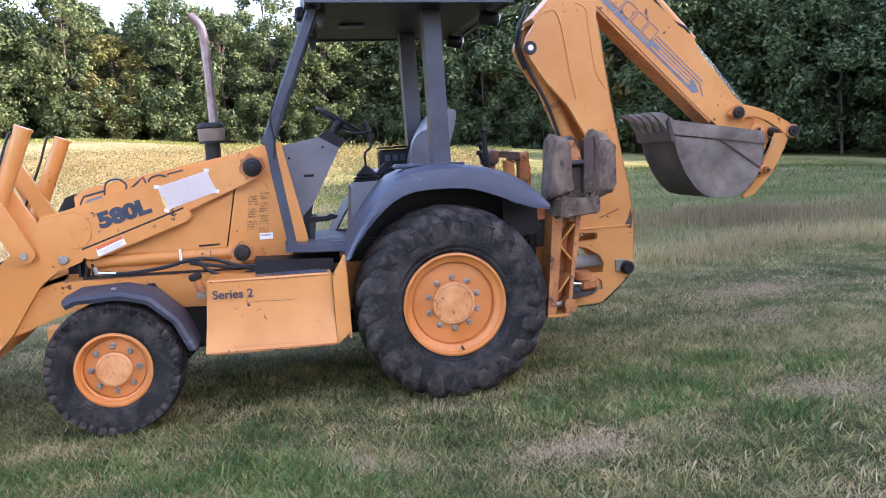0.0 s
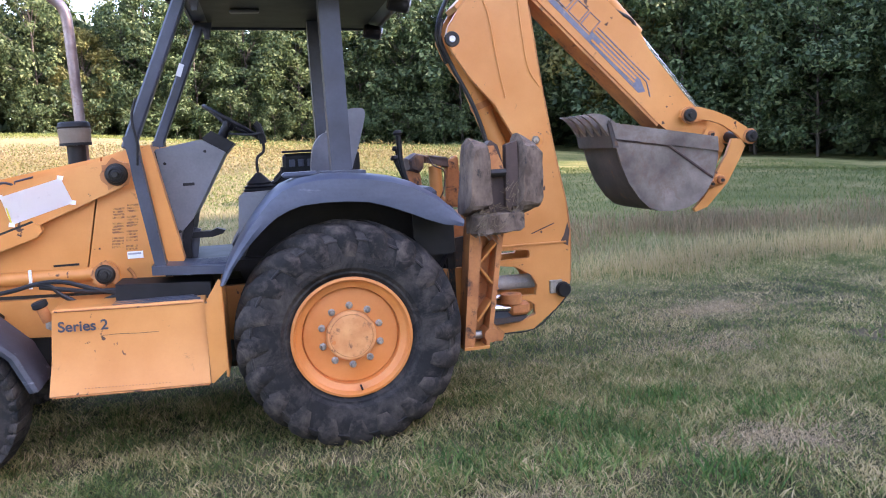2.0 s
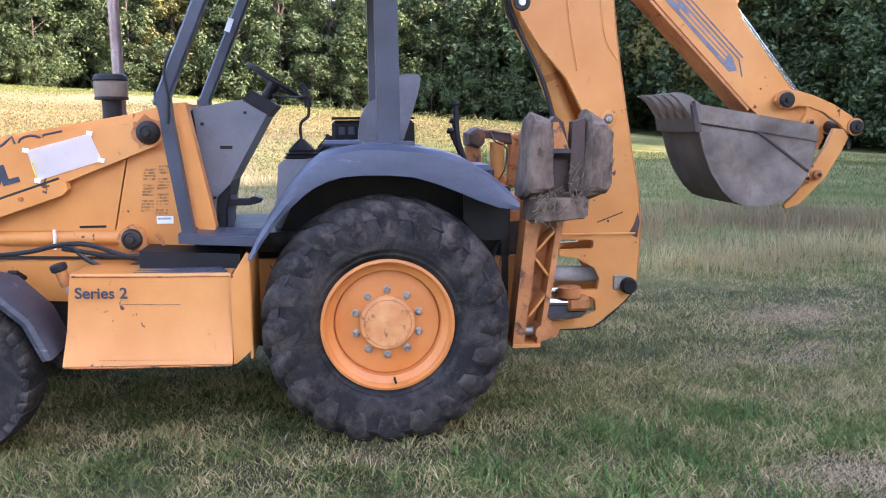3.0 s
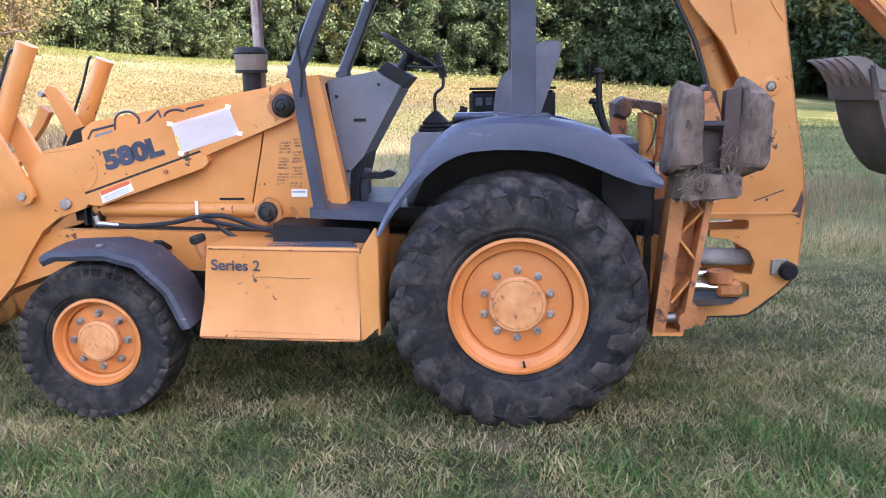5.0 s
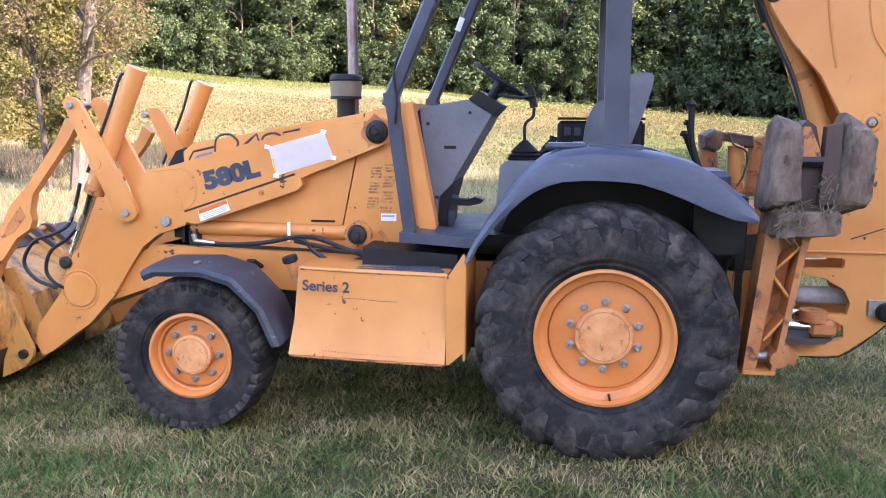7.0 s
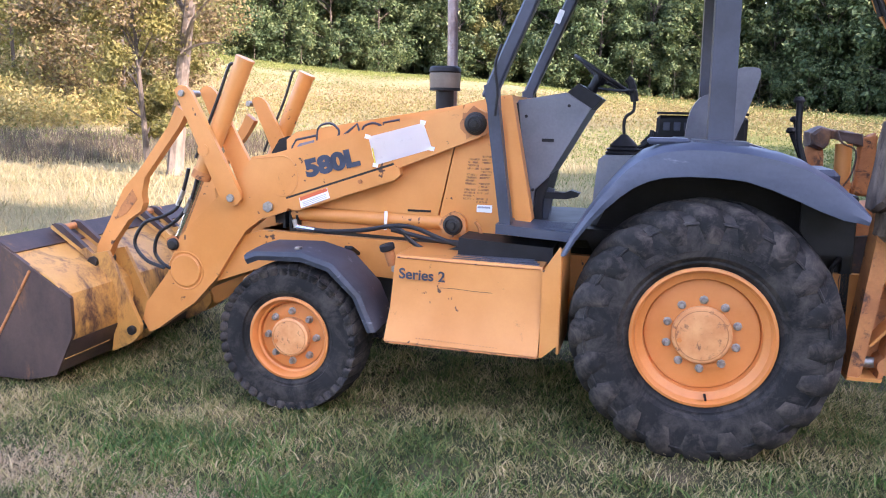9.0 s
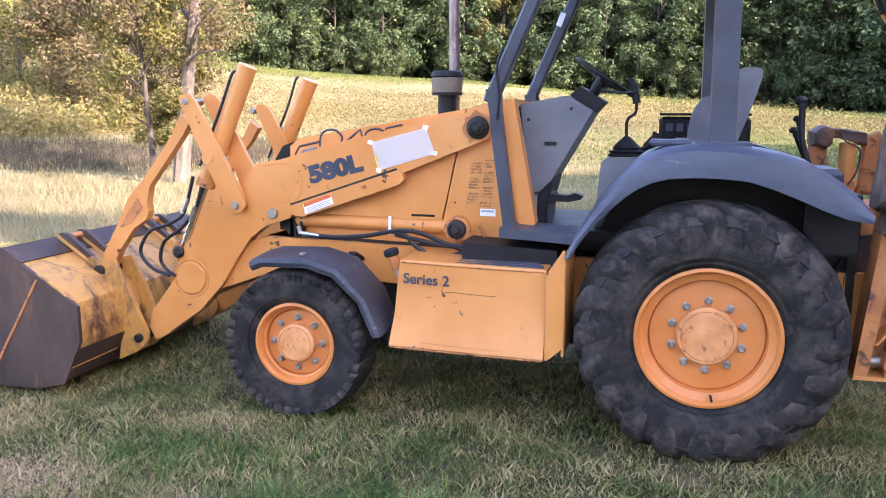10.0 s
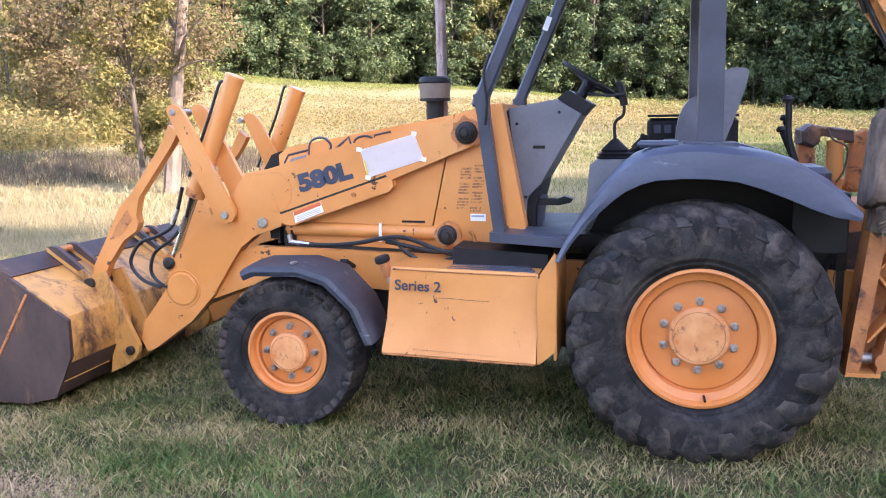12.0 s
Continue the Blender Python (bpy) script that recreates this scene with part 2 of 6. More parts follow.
BLADE = blade_material("lawn_blades", [(0.15, (0.048, 0.09, 0.022)), (0.5, (0.145, 0.195, 0.054)), (0.75, (0.35, 0.29, 0.12)), (1.0, (0.6, 0.46, 0.25))])
TUFT = blade_material("lush_grass_blades", [(0.35, (0.045, 0.11, 0.024)), (0.7, (0.1, 0.19, 0.045)), (0.95, (0.24, 0.31, 0.09))])

# ---- building helpers ----
def link_mesh(name, bm, material, parent=None, label="", smooth=30):
    me = bpy.data.meshes.new(name)
    bmesh.ops.recalc_face_normals(bm, faces=bm.faces)
    bm.to_mesh(me)
    bm.free()
    me.materials.append(material)
    if smooth:
        me.shade_smooth()
        me.set_sharp_from_angle(angle=radians(smooth))
    ob = new(name, me)
    if parent:
        ob.parent = parent
    if label:
        ob["label"] = label
    return ob


def part(name, bm, material, parent, label=""):
    return link_mesh(name, bm, material, parent, label)


def thing(name, label, category, group="", at=(0, 0, 0)):
    ob = new(name)
    ob.location = at
    return tagged(ob, label, category, group)


def edge_round(bm, width, segs=1):
    if width > 0:
        es = [e for e in bm.edges if len(e.link_faces) == 2 and e.calc_face_angle(0) > 0.5]
        bmesh.ops.bevel(bm, geom=es, offset=width, segments=segs, affect="EDGES", clamp_overlap=True)
    return bm


def plate(pts, y0, y1, bevel=0.004, bm=None):
    """A flat plate: an outline in x and z, from y0 to y1."""
    own = bm is None
    bm = bm or bmesh.new()
    a = [bm.verts.new((x, y0, z)) for x, z in pts]
    b = [bm.verts.new((x, y1, z)) for x, z in pts]
    bm.faces.new(a)
    bm.faces.new(b[::-1])
    for i in range(len(pts)):
        j = (i + 1) % len(pts)
        bm.faces.new((a[j], a[i], b[i], b[j]))
    if own:
        edge_round(bm, bevel)
    return bm


def block(x0, x1, y0, y1, z0, z1, bevel=0.006, bm=None, segs=1):
    own = bm is None
    bm = bm or bmesh.new()
    m = Matrix.LocRotScale(((x0 + x1) / 2, (y0 + y1) / 2, (z0 + z1) / 2), None, (abs(x1 - x0), abs(y1 - y0), abs(z1 - z0)))
    bmesh.ops.create_cube(bm, size=1, matrix=m)
    if own:
        edge_round(bm, bevel, segs)
    return bm


def rod(p0, p1, r, seg=16, r2=None, bm=None, bevel=0.0):
    own = bm is None
    bm = bm or bmesh.new()
    p0, p1 = Vector(p0), Vector(p1)
    d = p1 - p0
    m = Matrix.Translation((p0 + p1) / 2) @ d.to_track_quat("Z", "Y").to_matrix().to_4x4()
    bmesh.ops.create_cone(bm, cap_ends=True, segments=seg, radius1=r, radius2=r if r2 is None else r2, depth=d.length, matrix=m)
    if own and bevel:
        edge_round(bm, bevel)
    return bm


def beam(p0, p1, w, d, bevel=0.006, bm=None, up=(0, 1, 0)):
    """A square bar from p0 to p1: w across in the plane of x and z, d along y."""
    own = bm is None
    bm = bm or bmesh.new()
    p0, p1 = Vector(p0), Vector(p1)
    t = (p1 - p0).normalized()
    v = Vector(up)
    v = (v - t * v.dot(t)).normalized()
    u = t.cross(v)
    m = Matrix((u, v, t)).transposed().to_4x4()
    m = Matrix.Translation((p0 + p1) / 2) @ m @ Matrix.Diagonal((w, d, (p1 - p0).length, 1))
    bmesh.ops.create_cube(bm, size=1, matrix=m)
    if own:
        edge_round(bm, bevel)
    return bm


def smooth_line(pts, steps=6):
    pts = [Vector(p) for p in pts]
    full = [pts[0] * 2 - pts[1], *pts, pts[-1] * 2 - pts[-2]]
    out = []
    for i in range(1, len(full) - 2):
        a, b, c, d = full[i - 1:i + 3]
        for k in range(steps):
            t = k / steps
            out.append(0.5 * (2 * b + (c - a) * t + (2 * a - 5 * b + 4 * c - d) * t * t + (3 * b - a - 3 * c + d) * t ** 3))
    out.append(pts[-1])
    return out


def tube(pts, r, seg=8, steps=6, bm=None, taper=None, sharp=False):
    bm = bm or bmesh.new()
    line = [Vector(p) for p in pts] if sharp else smooth_line(pts, steps)
    rings, ref = [], Vector((0.31, 0.87, 0.4))
    n = len(line)
    for i, p in enumerate(line):
        t = (line[min(i + 1, n - 1)] - line[max(i - 1, 0)]).normalized()
        u = (ref - t * ref.dot(t)).normalized()
        ref = u
        v = t.cross(u)
        rr = r if taper is None else r + (taper - r) * i / (n - 1)
        rings.append([bm.verts.new(p + rr * (math.cos(k * math.tau / seg) * u + math.sin(k * math.tau / seg) * v)) for k in range(seg)])
    for a, b in zip(rings, rings[1:]):
        for k in range(seg):
            bm.faces.new((a[k], a[(k + 1) % seg], b[(k + 1) % seg], b[k]))
    bm.faces.new(rings[0][::-1])
    bm.faces.new(rings[-1])
    return bm


def lathe(profile, cx, cz, seg=64, close=False, bm=None):
    """Turns (radius, y) points round the axis along y through x = cx, z = cz."""
    bm = bm or bmesh.new()
    rings = []
    for r, y in profile:
        if r < 1e-5:
            rings.append([bm.verts.new((cx, y, cz))] * seg)
        else:
            rings.append([bm.verts.new((cx + r * math.cos(k * math.tau / seg), y, cz + r * math.sin(k * math.tau / seg))) for k in range(seg)])
    pairs = list(zip(rings, rings[1:])) + ([(rings[-1], rings[0])] if close else [])
    for a, b in pairs:
        for k in range(seg):
            q = [a[k], a[(k + 1) % seg], b[(k + 1) % seg], b[k]]
            q = [v for i, v in enumerate(q) if v not in q[:i]]
            if len(q) > 2:
                bm.faces.new(q)
    return bm


def raw_mesh(name, verts, faces, material):
    """A mesh from arrays: verts (n, 3), faces (m, k)."""
    me = bpy.data.meshes.new(name)
    k = faces.shape[1]
    me.vertices.add(len(verts))
    me.vertices.foreach_set("co", verts.astype(np.float32).ravel())
    me.loops.add(faces.size)
    me.loops.foreach_set("vertex_index", faces.astype(np.int32).ravel())
    me.polygons.add(len(faces))
    me.polygons.foreach_set("loop_start", np.arange(0, faces.size, k, dtype=np.int32))
    me.update(calc_edges=True)
    me.materials.append(material)
    return me


def lettering(name, text, size, at, lean, material, parent, label="", y_out=0.0, squeeze=1.0, bold=0.0):
    """Flat letters on a side that faces -y; lean in degrees."""
    cu = bpy.data.curves.new(name, "FONT")
    cu.body, cu.size, cu.extrude, cu.offset = text, size, 0.0006, bold
    tmp = bpy.data.objects.new(name, cu)
    scene.collection.objects.link(tmp)
    me = bpy.data.meshes.new_from_object(tmp.evaluated_get(bpy.context.evaluated_depsgraph_get()))
    bpy.data.objects.remove(tmp)
    me.transform(Matrix.Translation(at) @ Matrix.Rotation(radians(-lean), 4, "Y") @ Matrix.Rotation(radians(90), 4, "X") @ Matrix.Diagonal((squeeze, 1, 1, 1)))
    me.materials.clear()
    me.materials.append(material)
    ob = new(name, me)
    ob.parent = parent
    if label:
        ob["label"] = label
    return ob


def mirrored(pts, yc):
    return [(x, 2 * yc - y, z) for x, y, z in pts]

# ---- ground ----
def rise(x, y):
    """Height of the land: flat lawn, then a field that climbs to the left and dips a little to the right."""
    x, y = np.asarray(x, float), np.asarray(y, float)
    r = np.hypot(x, y)
    az = np.degrees(np.arctan2(x, y))
    el = 1.05 - 0.078 * np.clip(az, -50, 40)
    top = 75 * np.tan(np.radians(el)) + 1.5
    top = np.where(np.abs(az) > 60, top * np.clip((130 - np.abs(az)) / 70, 0, 1), top)
    t = np.clip((r - 20) / 58, 0, 1)
    far = np.clip((r - 78) / 300, 0, 1) * 10
    return top * t * t * (3 - 2 * t) + far + 0.25 * np.sin(x * 0.21 + 1.0) * np.sin(y * 0.17) * np.clip((r - 14) / 25, 0, 1)


u = np.linspace(-1, 1, 181)
gx = np.sign(u) * (np.abs(u) ** 2.6) * 900 + u * 12
xx, yy = np.meshgrid(gx, gx)
gv = np.stack([xx.ravel(), yy.ravel(), rise(xx, yy).ravel()], 1)
idx = np.arange(181 * 181).reshape(181, 181)
gf = np.stack([idx[:-1, :-1].ravel(), idx[:-1, 1:].ravel(), idx[1:, 1:].ravel(), idx[1:, :-1].ravel()], 1)
ground_mesh = raw_mesh("ground", gv, gf, GROUND)
ground_mesh.shade_smooth()
tagged(new("ground", ground_mesh), "mown lawn with dry patches running into rough sunlit field", "ground", kind="structure")

rng = np.random.default_rng(7)


def blades(name, xy, height, width, lean, material, fine=False):
    """Grass blades as bent slivers standing at the places xy."""
    n = len(xy)
    z = rise(xy[:, 0], xy[:, 1])
    ang = rng.uniform(0, math.tau, n)
    side = np.stack([np.cos(ang), np.sin(ang), np.zeros(n)], 1) * (width[:, None] / 2)
    lean_dir = rng.uniform(0, math.tau, n)
    out = np.stack([np.cos(lean_dir), np.sin(lean_dir), np.zeros(n)], 1) * (lean * height)[:, None]
    p = np.stack([xy[:, 0], xy[:, 1], z - 0.005], 1)
    up = np.stack([np.zeros(n), np.zeros(n), height], 1)
    mid = p + up * 0.6 + out * 0.35
    tip = p + up + out
    if fine:
        v = np.stack([p - side, p + side, tip], 1).reshape(-1, 3)
        return new(name, raw_mesh(name, v, np.arange(3 * n).reshape(-1, 3), material))
    verts = np.concatenate([p - side, p + side, mid + side * 0.75, tip, mid - side * 0.75])
    i = np.arange(n)
    faces = np.stack([i, i + n, i + 2 * n, i + 4 * n], 1)
    tris = np.stack([i + 4 * n, i + 2 * n, i + 3 * n, i + 3 * n], 1)
    me = bpy.data.meshes.new(name)
    me.vertices.add(5 * n)
    me.vertices.foreach_set("co", verts.astype(np.float32).ravel())
    loops = np.concatenate([faces.ravel(), tris[:, :3].ravel()])
    me.loops.add(len(loops))
    me.loops.foreach_set("vertex_index", loops.astype(np.int32))
    me.polygons.add(2 * n)
    starts = np.concatenate([np.arange(n) * 4, 4 * n + np.arange(n) * 3])
    me.polygons.foreach_set("loop_start", starts.astype(np.int32))
    me.update(calc_edges=True)
    me.materials.append(material)
    return new(name, me)


def leaf_litter(name, xy, low, high, size, material):
    """Small leaf faces turned every way, spread over the places xy between two heights."""
    n = len(xy)
    p = np.stack([xy[:, 0], xy[:, 1], rise(xy[:, 0], xy[:, 1]) + rng.uniform(low, high, n) * rng.uniform(0.4, 1.0, n)], 1)
    a = rng.normal(size=(n, 3)) + np.array([0, -0.3, 0.4])
    t = np.cross(a, rng.normal(size=(n, 3)))
    t /= np.linalg.norm(t, axis=1)[:, None]
    b = np.cross(a, t)
    b /= np.linalg.norm(b, axis=1)[:, None]
    s = (size * rng.uniform(0.5, 1.3, n))[:, None]
    v = np.stack([p - t * s, p + b * s * 0.4, p + t * s, p - b * s * 0.4], 1).reshape(-1, 3)
    return new(name, raw_mesh(name, v, np.arange(4 * n).reshape(-1, 4), material))


def soft_noise(xy, scale, seed):
    """Smooth values from 0 to 1 over the plan."""
    r = np.random.default_rng(seed)
    out = np.zeros(len(xy))
    for k in range(10):
        d = r.normal(size=2) * scale
        out += np.sin(xy @ d + r.uniform(0, math.tau))
    return 0.5 + out / 9


def scatter(n, x0, x1, y0, y1):
    return np.stack([rng.uniform(x0, x1, n), rng.uniform(y0, y1, n)], 1)


# mown lawn: dense near the machine, thinner further away
near = scatter(290000, -4.6, 5.0, 2.5, 6.4)
far = scatter(190000, -7.0, 9.0, 6.4, 10.3)
xy = np.concatenate([near, far])
keep = soft_noise(xy, 2.3, 3) + rng.uniform(-0.25, 0.25, len(xy)) > np.where(xy[:, 1] > 5.6, -0.3, 0.1)
xy = xy[keep]
h = rng.uniform(0.014, 0.046, len(xy)) * (0.55 + 0.9 * soft_noise(xy, 1.6, 5))
bare = np.array([(1.5, 4.15, 0.42, 0.16), (0.32, 4.32, 0.2, 0.16), (3.9, 6.4, 0.5, 0.3), (-1.9, 4.35, 0.4, 0.2), (3.2, 4.6, 0.4, 0.2), (-0.9, 4.2, 0.3, 0.12), (4.6, 7.6, 0.5, 0.25)])
worn = np.zeros(len(xy))
for bx, by, sx, sy in bare:
    worn = np.maximum(worn, np.exp(-((xy[:, 0] - bx) / sx) ** 2 - ((xy[:, 1] - by) / sy) ** 2))
stay = rng.uniform(size=len(xy)) > worn * 0.85
xy, h, worn = xy[stay], h[stay] * (1 - 0.5 * worn[stay]), worn[stay]
lawn = blades("lawn_grass", xy, np.clip(h, 0.01, 0.07), rng.uniform(0.003, 0.0066, len(xy)) * np.where(xy[:, 1] > 6.4, 1.7, 1.0), rng.uniform(0.3, 1.6, len(xy)), BLADE, fine=True)
xy = scatter(125000, -4.4, 4.8, 2.6, 6.6)
clump = soft_noise(xy, 7.0, 21) * 0.6 + soft_noise(xy, 22.0, 23) * 0.6
worn = np.zeros(len(xy))
for bx, by, sx, sy in bare:
    worn = np.maximum(worn, np.exp(-((xy[:, 0] - bx) / sx) ** 2 - ((xy[:, 1] - by) / sy) ** 2))
stay = (clump + rng.uniform(-0.3, 0.3, len(xy)) > 0.52) & (rng.uniform(size=len(xy)) > worn * 0.9)
xy, clump = xy[stay], clump[stay]
h = rng.uniform(0.025, 0.06, len(xy)) * (0.5 + 0.75 * np.clip(clump, 0.2, 1.2))
broad = blades("broad_lawn_grass", xy, h, rng.uniform(0.005, 0.0105, len(xy)), rng.uniform(0.4, 1.9, len(xy)), BLADE)
tagged(broad, "broad bent lawn grass blades growing in clumps", "grass", kind="stuff")
tagged(lawn, "short mown lawn grass, green with dry straw patches", "grass", kind="stuff")

xy = np.concatenate([np.array(c[:2]) + rng.normal(size=(5200, 2)) * np.array(c[2:]) * 0.75 for c in bare])
straw = blades("dead_grass", xy, rng.uniform(0.008, 0.028, len(xy)), rng.uniform(0.003, 0.006, len(xy)), rng.uniform(0.8, 2.5, len(xy)), surface("dead_grass_thatch", (0.38, 0.27, 0.15), (0.56, 0.42, 0.26), 0.95, 0, 60.0, spec=0.1))
tagged(straw, "dead tan grass thatch on worn lawn patches", "grass", kind="stuff")

ring = scatter(200000, -9.0, 11.0, -4.0, 9.5)
inside = (ring[:, 0] > -4.5) & (ring[:, 0] < 4.9) & (ring[:, 1] > 2.6)
ring = ring[~inside & (ring[:, 1] < 6.3 + rng.uniform(0, 2, len(ring)))]
outer = blades("outer_lawn_grass", ring, rng.uniform(0.02, 0.06, len(ring)), rng.uniform(0.009, 0.02, len(ring)), rng.uniform(0.4, 1.7, len(ring)), BLADE, fine=True)
tagged(outer, "thin mown lawn grass running on round the machine", "grass", kind="stuff")

# coarse bright tufts in the lawn
spots = np.array([(-0.35, 4.35), (0.0, 4.5), (-0.1, 4.05), (0.1, 4.2), (2.1, 4.55), (2.45, 4.7), (2.75, 4.25), (-0.7, 4.3), (-0.9, 4.75), (1.5, 4.75), (2.9, 5.4), (3.4, 5.0), (0.35, 4.0), (2.2, 5.2), (-1.45, 4.65)])
xy = np.concatenate([s + rng.normal(size=(300, 2)) * np.array([0.17, 0.12]) for s in spots])
tuft = blades("coarse_grass", xy, rng.uniform(0.035, 0.095, len(xy)), rng.uniform(0.005, 0.011, len(xy)), rng.uniform(0.4, 1.6, len(xy)), TUFT)
tagged(tuft, "coarse bright green grass tufts in the lawn", "grass", kind="stuff")

# rough meadow behind the lawn
xy = scatter(230000, -34, 30, 9.4, 44)
d = np.hypot(xy[:, 0], xy[:, 1])
keep = rng.uniform(size=len(xy)) < np.clip(13 / d, 0.14, 1)
xy = xy[keep & (xy[:, 1] > 9.9 + 0.3 * np.sin(xy[:, 0] * 0.9) + rng.uniform(-0.4, 0.4, len(xy)))]
band = np.exp(-((xy[:, 1] - 10.9 - 0.08 * xy[:, 0]) / 0.75) ** 2) * 0.72 + np.exp(-((xy[:, 1] - 15.0) / 1.6) ** 2) * 0.25
# more pale dry grass left and mid-field, partly standing in for sunlight there
left = np.clip((-xy[:, 0] - 2) / 2, 0, 1) * np.clip((24 - xy[:, 1]) / 4, 0, 1)
mid = np.clip((5 - xy[:, 0]) / 4, 0, 1) * np.clip((xy[:, 1] - 11) / 3, 0, 1)
s = 0.4 * mid + 0.55 * soft_noise(xy * np.array([0.5, 1.6]), 0.55, 11) + band + 0.7 * left + rng.uniform(-0.12, 0.12, len(xy)) - 0.18 * np.clip((xy[:, 0] - 2.5) / 2, 0, 1)
dry = xy[s > 0.55]
green = xy[s <= 0.55]
d1 = np.hypot(dry[:, 0], dry[:, 1])
m1 = blades("dry_meadow_grass", dry, rng.uniform(0.08, 0.26, len(dry)) + np.where(dry[:, 0] > 0, 0.02, 0.0), 0.003 + 0.0006 * d1, rng.uniform(0.3, 1.1, len(dry)), DRYGRASS)
tagged(m1, "tall dry beige meadow grass behind the lawn", "grass", kind="stuff")
d2 = np.hypot(green[:, 0], green[:, 1])
m2 = blades("meadow_weeds", green, rng.uniform(0.04, 0.14, len(green)), 0.003 + 0.00045 * d2, rng.uniform(0.4, 1.3, len(green)), WEED)
tagged(m2, "green weeds and rough grass of the meadow", "grass", kind="stuff")

n = 11000
xy = np.stack([rng.uniform(2.6, 15, n), rng.normal(0, 0.5, n)], 1)
xy[:, 1] += 10.0 + 0.07 * (xy[:, 0] - 5) + 0.3 * np.sin(xy[:, 0] * 1.1)
xy = xy[soft_noise(xy, 1.1, 41) + 0.15 * np.clip(xy[:, 0] - 6.0, -5, 2) + rng.uniform(-0.25, 0.25, n) > 0.46]
front_straw = blades("standing_straw", xy, rng.uniform(0.08, 0.28, len(xy)), rng.uniform(0.005, 0.011, len(xy)), rng.uniform(0.1, 0.8, len(xy)), foliage("pale_straw", (0.44, 0.3, 0.16), (0.54, 0.39, 0.23), (0.32, 0.26, 0.11), 0.4))
tagged(front_straw, "pale standing straw along the mown edge", "grass", kind="stuff")
n = 17000
xy = np.stack([rng.uniform(1.5, 20, n), rng.normal(13.4, 0.8, n)], 1)
xy = xy[soft_noise(xy, 0.9, 43) + rng.uniform(-0.25, 0.25, n) > 0.42]
seed_heads = blades("brown_seed_grass", xy, rng.uniform(0.15, 0.42, len(xy)), rng.uniform(0.008, 0.017, len(xy)), rng.uniform(0.1, 0.6, len(xy)), foliage("brown_seed_heads", (0.22, 0.15, 0.095), (0.32, 0.225, 0.145), (0.15, 0.14, 0.07), 0.4))
tagged(seed_heads, "brown seeding grass in the shaded meadow", "grass", kind="stuff")

# far field: pale ripening corn in rows, with grass strips before and behind
def polar(n, az0, az1, r0, r1):
    """Places spread over a sector of the field, with their bearing and distance."""
    az, r = rng.uniform(az0, az1, n), np.sqrt(rng.uniform(r0 ** 2, r1 ** 2, n))
    return np.stack([r * np.sin(np.radians(az)), r * np.cos(np.radians(az))], 1), az, r


def field_zones(az):
    """Distances at which corn begins, corn ends and the tan weeds end."""
    f = np.clip((az + 24) / 16, 0, 1)
    return 33 + 6 * f, 41 + 11 * f, 50 + 7 * f


xy, az, r = polar(260000, -62, 16, 32, 66)
z0, z1, z2 = field_zones(az + 2.5 * np.sin(r * 0.3))
row = np.abs((r + 0.004 * az ** 2) / 0.8 % 1 - 0.5)
keep = (r > z0) & (r < z1) & (row > 0.12) & (soft_noise(xy, 0.12, 21) > 0.16)
corn = leaf_litter("corn_field", xy[keep], 0.05, 1.15, 0.062, CORN)
tagged(corn, "ripening yellow corn field in the sun", "corn", kind="stuff")
xy, az, r = polar(150000, -62, 16, 38, 68)
z0, z1, z2 = field_zones(az + 2.5 * np.sin(r * 0.25))
keep = (r > z1 - 0.5) & (r < z2 + rng.uniform(-1.5, 1.5, len(r)))
tan = leaf_litter("tan_weeds", xy[keep], 0.02, 0.5, 0.055, foliage("tan_weed_stems", (0.24, 0.155, 0.085), (0.29, 0.2, 0.11), (0.2, 0.18, 0.075), 0.15))
tagged(tan, "tan dry weeds in a band beyond the corn", "weeds", kind="stuff")
xy, az, r = polar(230000, -64, 16, 28, 80)
z0, z1, z2 = field_zones(az)
keep = ((r > z2 - 1) | (r < z0)) & (soft_noise(xy, 0.3, 51) + rng.uniform(-0.3, 0.3, len(r)) > 0.25)
strip = leaf_litter("field_grass", xy[keep], 0.0, 0.26, 0.06, foliage("pale_field_grass", (0.105, 0.14, 0.042), (0.16, 0.18, 0.062), (0.08, 0.12, 0.03), 0.1))
tagged(strip, "pale green and yellow grass strips of the field", "grass", kind="stuff")


# ---- trees ----
def leaf_cloud(centres, radii, per, size, seed, squash=0.8):
    """Many small leaf faces round clump centres, thicker near each clump's outside."""
    r = np.random.default_rng(seed)
    n = len(centres) * per
    c = np.repeat(centres, per, 0)
    rad = np.repeat(radii, per)
    v = r.normal(size=(n, 3))
    v /= np.linalg.norm(v, axis=1)[:, None]
    p = c + v * (rad * r.uniform(0.3, 1.0, n) ** 0.45 * (0.78 + 0.3 * np.sin(7 * v[:, 0] + 5 * v[:, 2] + np.repeat(np.arange(len(centres)), per))))[:, None] * np.array([1, 1, squash])
    a = r.normal(size=(n, 3)) * 0.7 + v * 1.1 + np.array([0, 0, 0.5])
    a /= np.linalg.norm(a, axis=1)[:, None]
    t = np.cross(a, r.normal(size=(n, 3)))
    t /= np.linalg.norm(t, axis=1)[:, None]
    b = np.cross(a, t)
    s = (size * r.uniform(0.5, 1.25, n))[:, None]
    q = np.stack([p - t * s, p + b * s * 0.75, p + t * s * 0.9 - b * s * 0.35], 1).reshape(-1, 3)
    return q, np.arange(3 * n).reshape(-1, 3)


